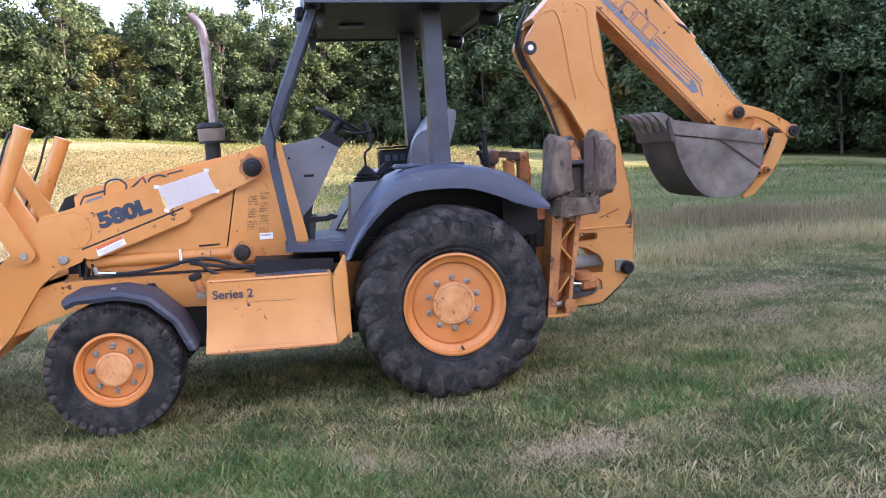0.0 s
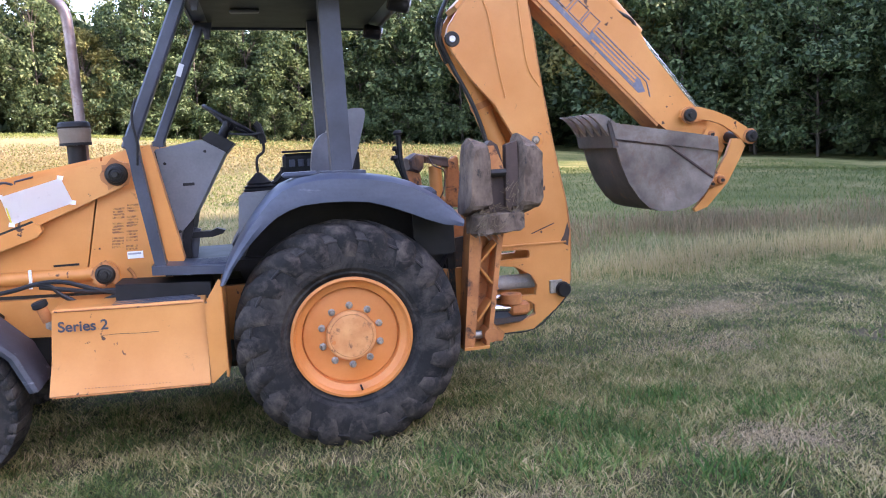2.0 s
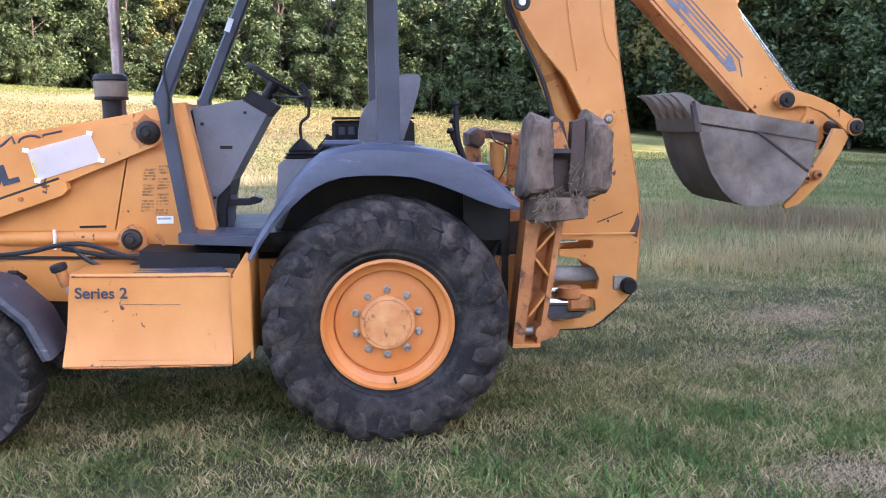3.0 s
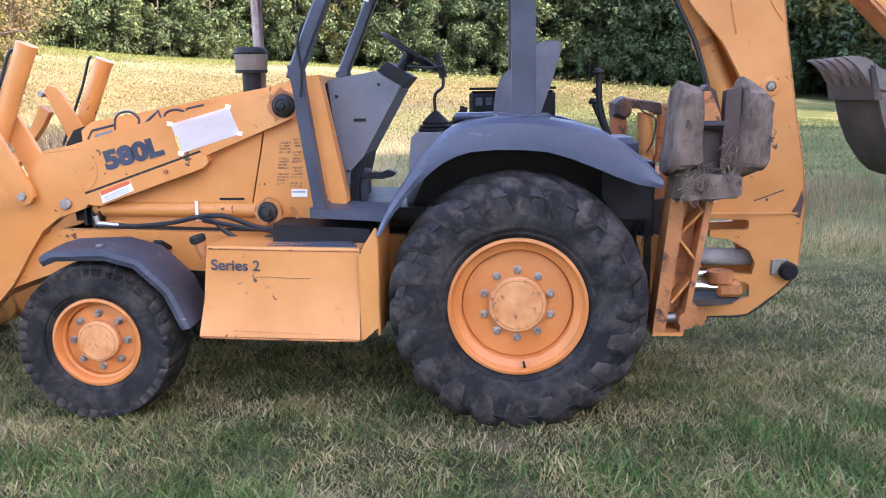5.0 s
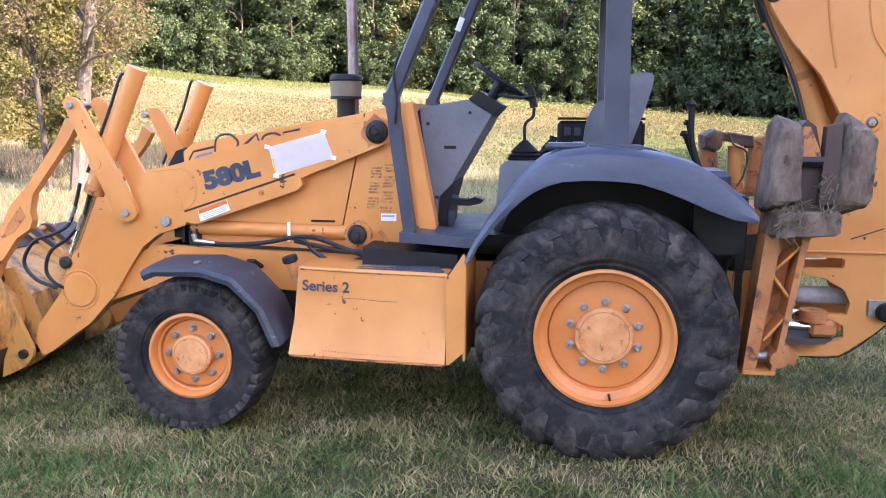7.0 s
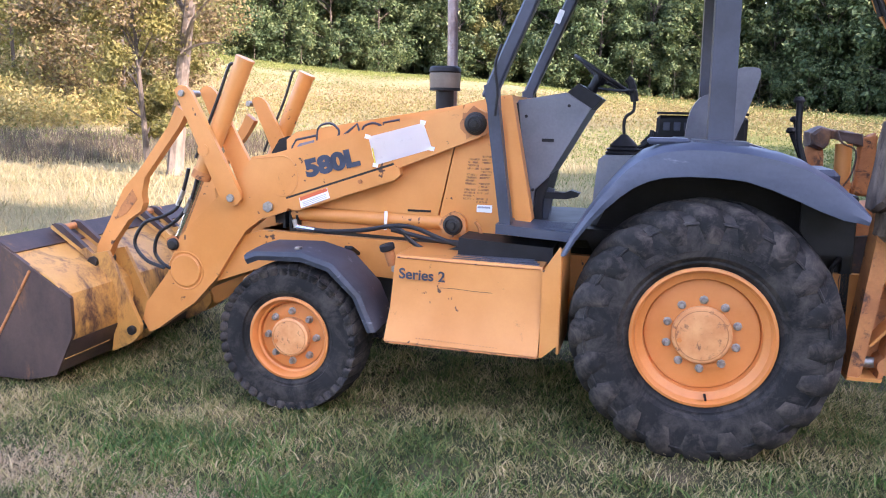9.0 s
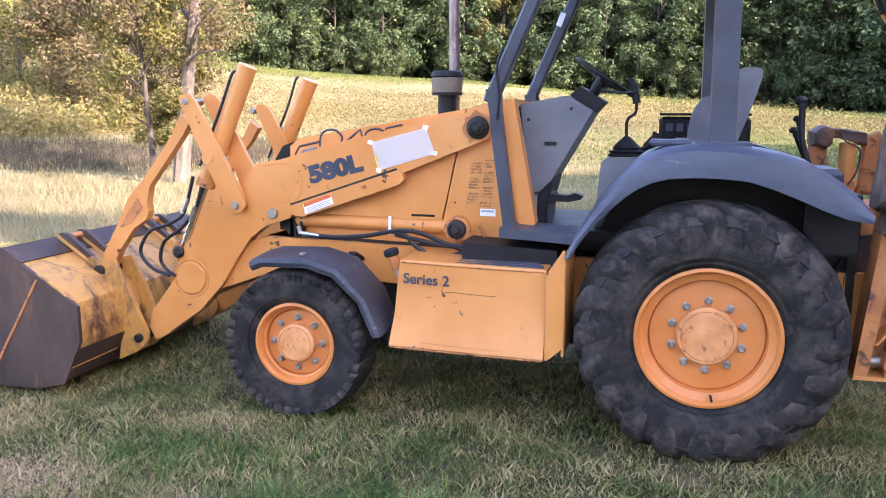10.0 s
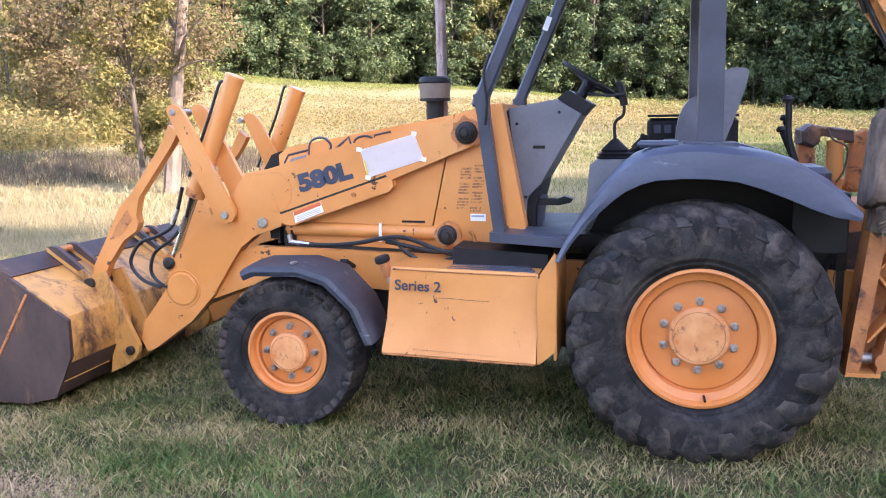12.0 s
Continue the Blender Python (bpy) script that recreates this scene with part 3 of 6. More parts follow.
def tree(name, height, spread, seed, leaf_material, bark, leaf=0.2, clumps=96, per=130, low=0.07, lean=(0, 0), label="", trunk_r=None):
    r = np.random.default_rng(seed)
    top = thing(name, label, "tree", "forest edge trees")
    tr = trunk_r or height * 0.01
    bm = tube([(0, 0, -0.3), (lean[0] * 0.3, lean[1] * 0.3, height * 0.25), (lean[0] * 0.7, lean[1] * 0.7, height * 0.55), (lean[0], lean[1], height * 0.9)], tr, 8, 4, taper=tr * 0.25)
    def stem(h):
        """How far the trunk leans at a height, as a share of its lean."""
        return float(np.interp(h / height, (0, 0.25, 0.55, 0.9), (0, 0.3, 0.7, 1)))
    cs, rs = [], []
    for k in range(clumps):
        f = r.uniform(0, 1) ** 0.85
        z = height * (low + (0.97 - low) * f)
        env = spread * math.sin(math.pi * (0.16 + 0.8 * f)) ** 0.7
        a = r.uniform(0, math.tau)
        d = env * r.uniform(0.35, 1.0) ** 0.5
        cs.append((lean[0] * f + d * math.cos(a), lean[1] * f + d * math.sin(a), z))
        rs.append(spread * r.uniform(0.17, 0.34))
        if k % 6 == 0:
            zz = z * 0.72
            limb = bmesh.new() if trunk_r else bm
            tube([(lean[0] * stem(zz), lean[1] * stem(zz), zz), (lean[0] * f + 0.5 * d * math.cos(a), lean[1] * f + 0.5 * d * math.sin(a), zz + 0.16 * z), (cs[-1][0], cs[-1][1], z)], tr * 0.35, 5, 3, bm=limb, taper=tr * 0.1)
            if trunk_r:
                part("limb", limb, bark, top)
    part("trunk", bm, bark, top)
    q, f = leaf_cloud(np.array(cs), np.array(rs), per, leaf, seed + 50)
    crown = new("crown", raw_mesh("crown", q, f, leaf_material))
    crown.parent = top
    return top


def stand(proto, x, y, turn, scale, tall=1.0):
    z = float(rise(x, y))
    return copy_thing(proto, Matrix.Translation((x, y, z - 0.1))  @ Matrix.Rotation(turn, 4, "Z") @ Matrix.Diagonal((scale, scale, scale * tall, 1)))
    

protos = [
    tree("broadleaf_tree", 13.5, 4.2, 1, LEAF, BARK, label="tall leafy green broadleaf tree at the field edge"),
    tree("broadleaf_tree", 12.0, 4.6, 2, LEAF, BARK, label="tall leafy green broadleaf tree at the field edge"),
    tree("broadleaf_tree", 15.0, 3.9, 3, LEAF, BARK, low=0.07, label="tall leafy green broadleaf tree at the field edge"),
    tree("broadleaf_tree", 12.5, 3.4, 4, AUTUMN, BARK, low=0.08, label="broadleaf tree with yellowing autumn leaves"),
    tree("understorey_tree", 6.0, 3.2, 5, LEAF, BARK, leaf=0.16, clumps=50, per=80, low=0.06, label="low leafy understorey tree at the wood's edge"),
]
# edge of the wood: left, far, right, and on round behind the camera
EDGE = [(-84, 36), (-52, 66), (-20, 79), (8, 80), (28, 72), (46, 54), (56, 30), (54, 0)]


def along(line, step, off, jitter):
    out = []
    for (x0, y0), (x1, y1) in zip(line, line[1:]):
        L = math.hypot(x1 - x0, y1 - y0)
        nx, ny = -(y1 - y0) / L, (x1 - x0) / L
        for k in range(int(L / step)):
            f = (k + 0.5) * step / L
            out.append((x0 + (x1 - x0) * f + nx * off + rng.uniform(-jitter, jitter), y0 + (y1 - y0) * f + ny * off + rng.uniform(-jitter, jitter)))
    return out


order = 0
for off, step, size in ((1.5, 4.6, 1.0), (6.0, 5.6, 1.14)):
    for x, y in along(EDGE, step, off, 1.0):
        order += 1
        kind = 3 if order % 9 == 0 else order % 3
        s = size * rng.uniform(0.86, 1.12) * (1.38 if x > 31 else 1.1 if x > 14 else 1.0)
        stand(protos[kind], x, y, rng.uniform(0, 6.28), s, rng.uniform(0.92, 1.1))
for x, y in along(EDGE, 4.0, -1.0, 0.8):
    if x > 26:
        continue
    stand(protos[4], x, y, rng.uniform(0, 6.28), rng.uniform(0.6, 1.0))
# deep wood behind the edge, too far in to tell its trees apart
cs = []
for off in (8.5, 12.0, 17.0):
    for x, y in along(EDGE, 1.3, off, 1.2):
        g0 = float(rise(x, y))
        up = 1.55 if x > 31 else 1.15 if x > 14 else 1.0
        cs += [(x, y, g0 + k * up) for k in (0.6, 2.6, 4.8, 7.0, 9.0, 10.2)]
for x, y in EDGE[1:-1]:
    d = math.hypot(x, y)
    for off in (7.0, 11.0, 15.0, 19.0):
        for w in (-6, -4, -2, 0, 2, 4, 6):
            px, py = x * (1 + off / d) + w * y / d, y * (1 + off / d) - w * x / d
            cs += [(px, py, float(rise(px, py)) + k) for k in (0.6, 2.6, 4.8, 7.0, 9.0, 11.0)]
cs = np.array(cs)
wq, wf = leaf_cloud(cs, np.full(len(cs), 2.4), 40, 0.7, 91)
tagged(new("deep_wood", raw_mesh("deep_wood", wq, wf, LEAF)), "dark leafy depth of the wood behind its edge", "wood", kind="stuff")
# unseen trees added to the right and behind the camera to shade the lawn
k = 0
for x, y0, y1, s in ((22.0, -17.0, 8.5, 1.06), (25.5, -19.0, 14.0, 1.08), (29.0, -20.0, 19.0, 1.08), (33.0, 6.0, 24.0, 1.25)):
    y = y0
    while y < y1:
        k += 1
        stand(protos[k % 2], x + rng.uniform(-0.5, 0.5), y, k * 1.7, s * rng.uniform(0.97, 1.04) * (1.16 if y < -4 else 1.0))
        y += 2.6
for x, y, s in ((15, -24, 0.85), (8, -27, 0.9), (0, -28, 0.9), (-9, -27, 0.9), (-18, -24, 0.9)):
    stand(protos[int(abs(x)) % 3], x, y, x * 1.7, s)
for p in protos:
    p.location = (float(-30 - 9 * protos.index(p)), 92.0, float(rise(-30, 92)))

# nearer trees left of the machine
maple = tree("field_tree", 9.5, 3.4, 31, BROWNLEAF, PALEBARK, leaf=0.052, clumps=100, per=420, low=0.36, lean=(0.9, 0.3), label="slender pale-trunked tree with browning leaves in the field", trunk_r=0.2)
maple.location = (-9.95, 18.4, float(rise(-9.95, 18.4)) - 0.05)
part("dead_branch", tube([(0.3, 0.0, 2.75), (0.75, -0.2, 2.95), (1.25, -0.3, 3.02), (1.5, -0.3, 2.98)], 0.035, 6, 4, taper=0.01), PALEBARK, maple, "bare pale branch")
vine = tree("field_sapling", 5.6, 1.3, 32, AUTUMN, BARK, leaf=0.046, clumps=80, per=420, low=0.16, lean=(-0.3, 0.0), label="leafy yellow-green sapling beside a pale tree", trunk_r=0.08)
vine.location = (-10.45, 18.2, float(rise(-10.45, 18.2)) - 0.05)
for x, y, s, m in ((-20, 31, 1.0, 33), (-27, 33, 1.3, 34), (-34, 33, 1.2, 35), (-26, 42, 1.5, 36), (-36, 44, 1.6, 37), (-45, 46, 1.7, 38), (-33, 52, 1.6, 39)):
    t = tree("field_tree", 7.5 * s, 3.6 * s, m, BROWNLEAF if m % 2 else AUTUMN, BARK, leaf=0.095, clumps=100, per=330, low=0.05, label="broad yellow-brown autumn tree in the field")
    t.location = (x, y, float(rise(x, y)) - 0.05)
az = np.radians(rng.uniform(-56, -31, 60000))
r = rng.uniform(28, 45, 60000)
xy = np.stack([r * np.sin(az), r * np.cos(az)], 1)
gold = leaf_litter("goldenrod", xy[soft_noise(xy, 0.5, 77) > 0.3], 0.05, 1.3, 0.09, foliage("goldenrod_stems", (0.2, 0.17, 0.075), (0.3, 0.24, 0.1), (0.14, 0.16, 0.06), 0.4))
tagged(gold, "yellow goldenrod and tall weeds at the field margin", "weeds", kind="stuff")
# brown weeds where a tree's shade falls; the shade is partly in their colour
xy, az, r = polar(11000, -50, -22, 23.5, 30)
xy = xy[soft_noise(xy, 0.5, 61) + 0.5 - np.abs(r - 26.5) / 6 + rng.uniform(-0.2, 0.2, len(r)) > 0.45]
brush = blades("brown_weeds", xy, rng.uniform(0.12, 0.45, len(xy)), rng.uniform(0.012, 0.028, len(xy)), rng.uniform(0.1, 0.7, len(xy)), foliage("shade_toned_weed_stems", (0.085, 0.062, 0.05), (0.135, 0.1, 0.08), (0.09, 0.09, 0.045), 0.5))
tagged(brush, "brown dead weeds in the meadow, coloured darker for shade", "weeds", kind="stuff")

# ---- the backhoe loader ----
YC = 6.18  # middle of the machine
loader = thing("backhoe_loader", "worn orange backhoe loader with dark canopy parked on grass", "backhoe loader", at=(0.0, 0.0, 0.0))


def bolt_head(cx, cz, y, r, depth, bm=None):
    return lathe([(0, y - depth), (r * 0.6, y - depth), (r, y - depth * 0.6), (r, y)], cx, cz, 6, bm=bm)


def tyre_body(R, rim, hw, yc, cx, cz, flat):
    half = [(rim - 0.012, hw * 0.72), (rim + 0.012, hw * 0.8), (rim + 0.022, hw * 0.87), (rim + 0.034, hw * 0.87), (rim + (R - rim) * 0.2, hw * 0.95), (rim + (R - rim) * 0.42, hw), (rim + (R - rim) * 0.64, hw * 0.975),
            (rim + (R - rim) * 0.74, hw * 0.952), (rim + (R - rim) * 0.755, hw * 0.985), (rim + (R - rim) * 0.79, hw * 0.97), (rim + (R - rim) * 0.8, hw * 0.92), (rim + (R - rim) * 0.9, hw * 0.82), (R - 0.012, hw * 0.62), (R, hw * 0.3)]
    prof = [(r, yc - y) for r, y in half] + [(r, yc + y) for r, y in half[::-1]]
    bm = lathe(prof, cx, cz, 72, close=True)
    return bm


def lugs(bm, R, hw, yc, cx, cz, count, height, width, skew, reach):
    """Chevron tread bars that wrap over both shoulders."""
    rings = [(R - 0.004, 0.04, 0.0), (R - 0.006, 0.4, 0.45), (R - 0.022, 0.78, 0.82), (R - reach * 0.5, 0.99, 1.0), (R - reach, 1.02, 1.06)]
    for k in range(count):
        for sgn in (-1, 1):
            a0 = (k + (0.5 if sgn > 0 else 0)) * math.tau / count
            prev = None
            for i, (r, v, s) in enumerate(rings):
                w = width * (1.0, 1.0, 1.05, 1.0, 0.62)[i] / R
                lift = height * (1.0, 1.0, 0.95, 0.45, 0.1)[i]
                a = a0 + skew * s
                y = yc + sgn * hw * (0.93 if i == 3 else 0.985 if i == 4 else v)
                yo = y + sgn * (0.0, 0.0, 0.008, 0.02, 0.007)[i]
                row = []
                for da, rad, yy in ((-w * 0.7, r - 0.012, y), (-w * 0.52, r + lift * 0.62, (y + yo) / 2), (-w * 0.3, r + lift * 0.96, yo), (w * 0.22, r + lift, yo), (w * 0.44, r + lift * 0.8, (y + 2 * yo) / 3), (w * 0.54, r - 0.012, y)):
                    row.append(bm.verts.new((cx + rad * math.cos(a + da), yy, cz + rad * math.sin(a + da))))
                if prev:
                    for j in range(5):
                        bm.faces.new((prev[j], prev[j + 1], row[j + 1], row[j]))
                else:
                    bm.faces.new(row)
                prev = row
            bm.faces.new(prev[::-1])
    return bm


def wheel(name, cx, cz, R, rim, hw, y_mid, sgn, bolts, bolt_r, cap_r, cap_out, dish, count, height, width, skew, reach):
    """A wheel whose outer side faces sgn along y."""
    def Y(v):
        return y_mid + sgn * v
    f = hw * 0.8
    prof = [(rim, Y(f - 0.012)), (rim, Y(f + 0.004)), (rim - 0.014, Y(f + 0.008)), (rim - 0.022, Y(f)), (rim - 0.028, Y(f - 0.022)), (rim * 0.86, Y(f - 0.034)), (rim * 0.815, Y(f - 0.04)),
            (rim * 0.80, Y(f - dish - 0.012)), (rim * 0.785, Y(f - dish - 0.002)), (cap_r * 1.12, Y(f - dish + 0.004)), (cap_r * 1.06, Y(f - dish + 0.004))]
    w = part(name, lathe(prof + [(0, Y(f - dish + 0.004)), (0, Y(f - dish - 0.03)), (rim * 0.8, Y(f - dish - 0.03)), (rim * 0.84, Y(-f)), (rim, Y(-f - 0.004)), (rim, Y(-f + 0.012)), (rim * 0.96, Y(0))], cx, cz, 64, close=True), RIM, loader)
    bm = tyre_body(R - height, rim, hw, y_mid, cx, cz, 0)
    part("tyre", bm, RUBBER, w, "dusty black tractor tyre" if count < 24 else "black ribbed front tyre")
    link_mesh("tread", lugs(bmesh.new(), R - height, hw, y_mid, cx, cz, count, height, width, skew * sgn, reach), LUG, w, "worn chunky tread bars", smooth=62)
    c = [(cap_r, Y(f - dish)), (cap_r, Y(f - dish + cap_out - 0.008)), (cap_r - 0.008, Y(f - dish + cap_out)), (cap_r * 0.42, Y(f - dish + cap_out + 0.004)), (0, Y(f - dish + cap_out + 0.004))]
    part("cap_groove", tube([(cx + cap_r * 0.86 * math.cos(q), Y(f - dish + cap_out + 0.001), cz + cap_r * 0.86 * math.sin(q)) for q in np.linspace(0, math.tau, 33)], 0.0022, 4, 1, sharp=True), RUSTY, w)
    cap = part("hub_cap", lathe(c, cx, cz, 40), HUB, w, "scuffed round hub cap")
    for k in range(bolts):
        a = k * math.tau / bolts + math.pi / 2
        x, z = cx + bolt_r * math.cos(a), cz + bolt_r * math.sin(a)
        b = lathe([(0, Y(f - dish + 0.032)), (0.011, Y(f - dish + 0.032)), (0.016, Y(f - dish + 0.026)), (0.016, Y(f - dish + 0.01)), (0.021, Y(f - dish + 0.008)), (0.021, Y(f - dish))], x, z, 8)
        part("wheel_bolt", b, ZINC, w)
    if R > 0.5:
        part("valve_stem", rod((cx + 0.03, Y(f - 0.03), cz - rim * 0.84), (cx + 0.034, Y(f + 0.012), cz - rim * 0.88), 0.006, 8), BLACK, w)
    for k in range(11):
        if k != 5 and R > 0.5:
            a = radians(128 - 7.6 * k)
            x, z = cx + 0.445 * math.cos(a), cz + 0.445 * math.sin(a)
            u, v = Vector((math.sin(a), 0, -math.cos(a))) * 0.021, Vector((math.cos(a), 0, math.sin(a))) * 0.026
            c = Vector((x, Y(hw * 0.985), z))
            part("moulded_mark", tube([c - u - v, c + u - v, c + u + v, c - u + v, c - u - v], 0.0035, 4, 1, sharp=True), RUBBER, w)
    part("drain_plug", rod((cx - cap_r * 0.72, Y(f - dish + cap_out), cz - cap_r * 0.2), (cx - cap_r * 0.72, Y(f - dish + cap_out + 0.008), cz - cap_r * 0.2), 0.012, 8), RIM, w)
    return w


REAR_X, REAR_Z, FRONT_X, FRONT_Z = 1.083, 0.608, -1.012, 0.409
for sgn, ym in ((-1, 5.46), (1, 2 * YC - 5.46)):
    wheel("rear_wheel", REAR_X, REAR_Z, 0.635, 0.333, 0.225, ym, sgn, 10, 0.166, 0.138, 0.035, 0.075, 20, 0.032, 0.125, 0.32, 0.15)
for sgn, ym in ((-1, 5.44), (1, 2 * YC - 5.44)):
    wheel("front_wheel", FRONT_X, FRONT_Z, 0.414, 0.226, 0.14, ym, sgn, 8, 0.138, 0.106, 0.05, 0.055, 40, 0.006, 0.054, 0.1, 0.05)
part("rear_axle", rod((REAR_X, 5.5, REAR_Z), (REAR_X, 2 * YC - 5.5, REAR_Z), 0.13, 20), YELLOW, loader)
part("front_axle", edge_round(beam((FRONT_X, 5.5, FRONT_Z), (FRONT_X, 2 * YC - 5.5, FRONT_Z), 0.14, 0.16, 0, bmesh.new(), up=(0, 0, 1)), 0.01), YELLOW, loader)
part("steering_knuckle", block(-1.44, -1.2, 5.62, 5.7, 0.5, 0.66, 0.02), YELLOW, loader)

# main frame, engine bay and hood
for y0, y1 in ((5.78, 5.83), (2 * YC - 5.83, 2 * YC - 5.78)):
    part("frame_rail", plate([(-1.75, 0.80), (-1.38, 0.91), (-0.1, 0.88), (1.9, 0.86), (1.9, 0.56), (0.9, 0.5), (-0.5, 0.67), (-1.3, 0.72), (-1.75, 0.56)], y0, y1, 0.006), YELLOW, loader)
# engine and transmission reach extra low to deepen the shade underneath
part("engine_block", block(-1.25, 0.2, 5.84, 2 * YC - 5.84, 0.38, 1.04, 0.03), GREASE, loader)
part("transmission", block(0.15, 1.8, 5.84, 2 * YC - 5.84, 0.37, 0.9, 0.04), GREASE, loader)
HY = 5.8
hood = part("hood", plate([(-1.22, 1.06), (-1.23, 1.44), (-1.17, 1.485), (-0.195, 1.655), (-0.325, 1.045)], HY, 2 * YC - HY, 0.02), YELLOW, loader)
part("cowl", plate([(-0.315, 1.045), (-0.185, 1.657), (-0.02, 1.70), (0.035, 1.71), (0.165, 1.035), (0.1, 0.9), (-0.3, 0.9)], HY - 0.004, 2 * YC - HY + 0.004, 0.012), YELLOW, loader)
part("grille", plate([(-1.32, 0.95), (-1.34, 1.36), (-1.29, 1.44), (-1.235, 1.46), (-1.225, 0.95)], HY + 0.03, 2 * YC - HY - 0.03, 0.02), BLACK, loader, "black front grille")
part("lower_side_panel", plate([(-1.2, 0.93), (-1.2, 1.055), (-0.325, 1.04), (-0.3, 0.9)], HY + 0.03, HY + 0.05, 0.003), YELLOW, loader)
bm = bmesh.new()
for k in range(3):
    block(-1.25 + k * 0.04, -1.235 + k * 0.04, HY - 0.02, HY + 0.03, 0.93, 1.03, 0, bm)
part("rubber_boot", bm, BLACK, loader, "black corrugated rubber boot")
part("hood_slot", block(-0.50, -0.365, HY - 0.003, HY + 0.01, 1.062, 1.074, 0), BLACK, loader)
# outlined stripe decal on the hood
bm = bmesh.new()
D = HY - 0.001
tube([(-1.198, D, 1.36), (-1.195, D, 1.4), (-1.171, D, 1.44), (-1.048, D, 1.468)], 0.0068, 4, 1, bm, sharp=True)
tube([(-1.045, D, 1.44), (-1.037, D, 1.503), (-1.005, D, 1.532), (-0.95, D, 1.535), (-0.91, D, 1.5), (-0.915, D, 1.46)], 0.0068, 4, 4, bm)
tube([(-0.885, D, 1.47), (-0.836, D, 1.51), (-0.801, D, 1.54), (-0.785, D, 1.49)], 0.0068, 4, 1, bm, sharp=True)
tube([(-0.776, D, 1.48), (-0.761, D, 1.526), (-0.708, D, 1.545), (-0.661, D, 1.53), (-0.665, D, 1.5)], 0.0068, 4, 4, bm)
tube([(-0.648, D, 1.51), (-0.648, D, 1.548), (-0.552, D, 1.568), (-0.553, D, 1.549), (-0.349, D, 1.588), (-0.22, D, 1.62)], 0.0058, 4, 1, bm, sharp=True)
part("stripe_outline", bm, DECAL, hood, "dark outlined stripe decal")
bm = bmesh.new()
plate([(-1.173, 1.39), (-1.15, 1.42), (-1.06, 1.442), (-1.06, 1.405)], HY - 0.0035, HY - 0.002, 0, bm)
part("stripe", bm, FADED, hood)
# faded instruction stencil and a small plate on the cowl
bm = bmesh.new()
for k in range(16):
    for c in range(2):
        if (k * 3 + c) % 5:
            x0 = -0.155 + c * 0.075 - k * 0.002
            block(x0, x0 + 0.062, HY - 0.0065, HY - 0.005, 1.375 - k * 0.0165, 1.386 - k * 0.0165, 0, bm)
tagged(part("stencil", bm, STENCIL, hood, "worn faded instruction print"), kind="stuff")
lab = part("plate_label", block(-0.105, -0.02, HY - 0.0085, HY - 0.0045, 1.078, 1.118, 0), WHITE, hood, "small white data plate")
part("print_bar", block(-0.1, -0.03, HY - 0.0105, HY - 0.009, 1.1, 1.11, 0), INK, lab)

# air pre-cleaner and exhaust
part("air_intake_pipe", rod((-0.375, 6.1, 1.5), (-0.375, 6.1, 1.745), 0.052, 20), BLACK, loader, "black intake pipe")
bowl = part("pre_cleaner", rod((-0.375, 6.1, 1.745), (-0.375, 6.1, 1.835), 0.086, 28, 0.092, bevel=0.006), SANDY, loader, "dusty translucent pre-cleaner bowl")
part("pre_cleaner_lid", rod((-0.375, 6.1, 1.835), (-0.375, 6.1, 1.872), 0.096, 28, 0.085, bevel=0.008), BLACK, bowl, "black domed lid")
part("clamp_band", rod((-0.375, 6.1, 1.735), (-0.375, 6.1, 1.75), 0.089, 28), BLACK, bowl)
part("exhaust_pipe", tube([(-0.36, 6.22, 1.45), (-0.362, 6.22, 1.9), (-0.366, 6.22, 2.2), (-0.37, 6.22, 2.4), (-0.378, 6.22, 2.5), (-0.4, 6.22, 2.555), (-0.455, 6.22, 2.61)], 0.031, 18, 6), PIPE, loader, "rust-streaked steel exhaust stack with bent tip")

# loader arms
ARM = [(-0.1, 1.636), (-0.208, 1.632), (-0.854, 1.483), (-1.27, 1.365), (-1.42, 1.338), (-1.469, 1.269), (-1.546, 1.169), (-1.66, 1.084), (-1.9, 0.85), (-1.963, 0.716), (-1.99, 0.625), (-2.146, 0.426), (-2.177, 0.316),
       (-2.135, 0.24), (-2.08, 0.262), (-1.907, 0.386), (-1.82, 0.444), (-1.666, 0.609), (-1.546, 0.795), (-1.467, 0.906), (-1.374, 0.976), (-1.212, 1.033), (-1.193, 1.063), (-0.528, 1.309), (-0.084, 1.487), (-0.042, 1.547), (-0.056, 1.615)]
BRACKET = [(-1.206, 1.07), (-1.198, 1.108), (-0.56, 1.322), (-0.527, 1.305), (-0.52, 1.271), (-0.547, 1.242), (-1.123, 1.045), (-1.18, 1.05)]
BAR = [(-1.875, 1.706), (-1.855, 1.73), (-1.83, 1.737), (-1.8, 1.73), (-1.77, 1.70), (-1.472, 1.13), (-1.47, 1.095), (-1.49, 1.065), (-1.53, 1.052), (-1.57, 1.06), (-1.6, 1.09)]
GUIDE = [(-1.885, 1.62), (-1.952, 1.494), (-2.16, 1.224), (-2.265, 1.12), (-2.357, 0.945), (-2.463, 0.765), (-2.477, 0.69), (-2.396, 0.69), (-2.349, 0.787), (-2.239, 0.931), (-2.15, 0.99), (-2.131, 1.04), (-2.14, 1.09),
         (-2.116, 1.191), (-1.877, 1.494), (-1.827, 1.576)]
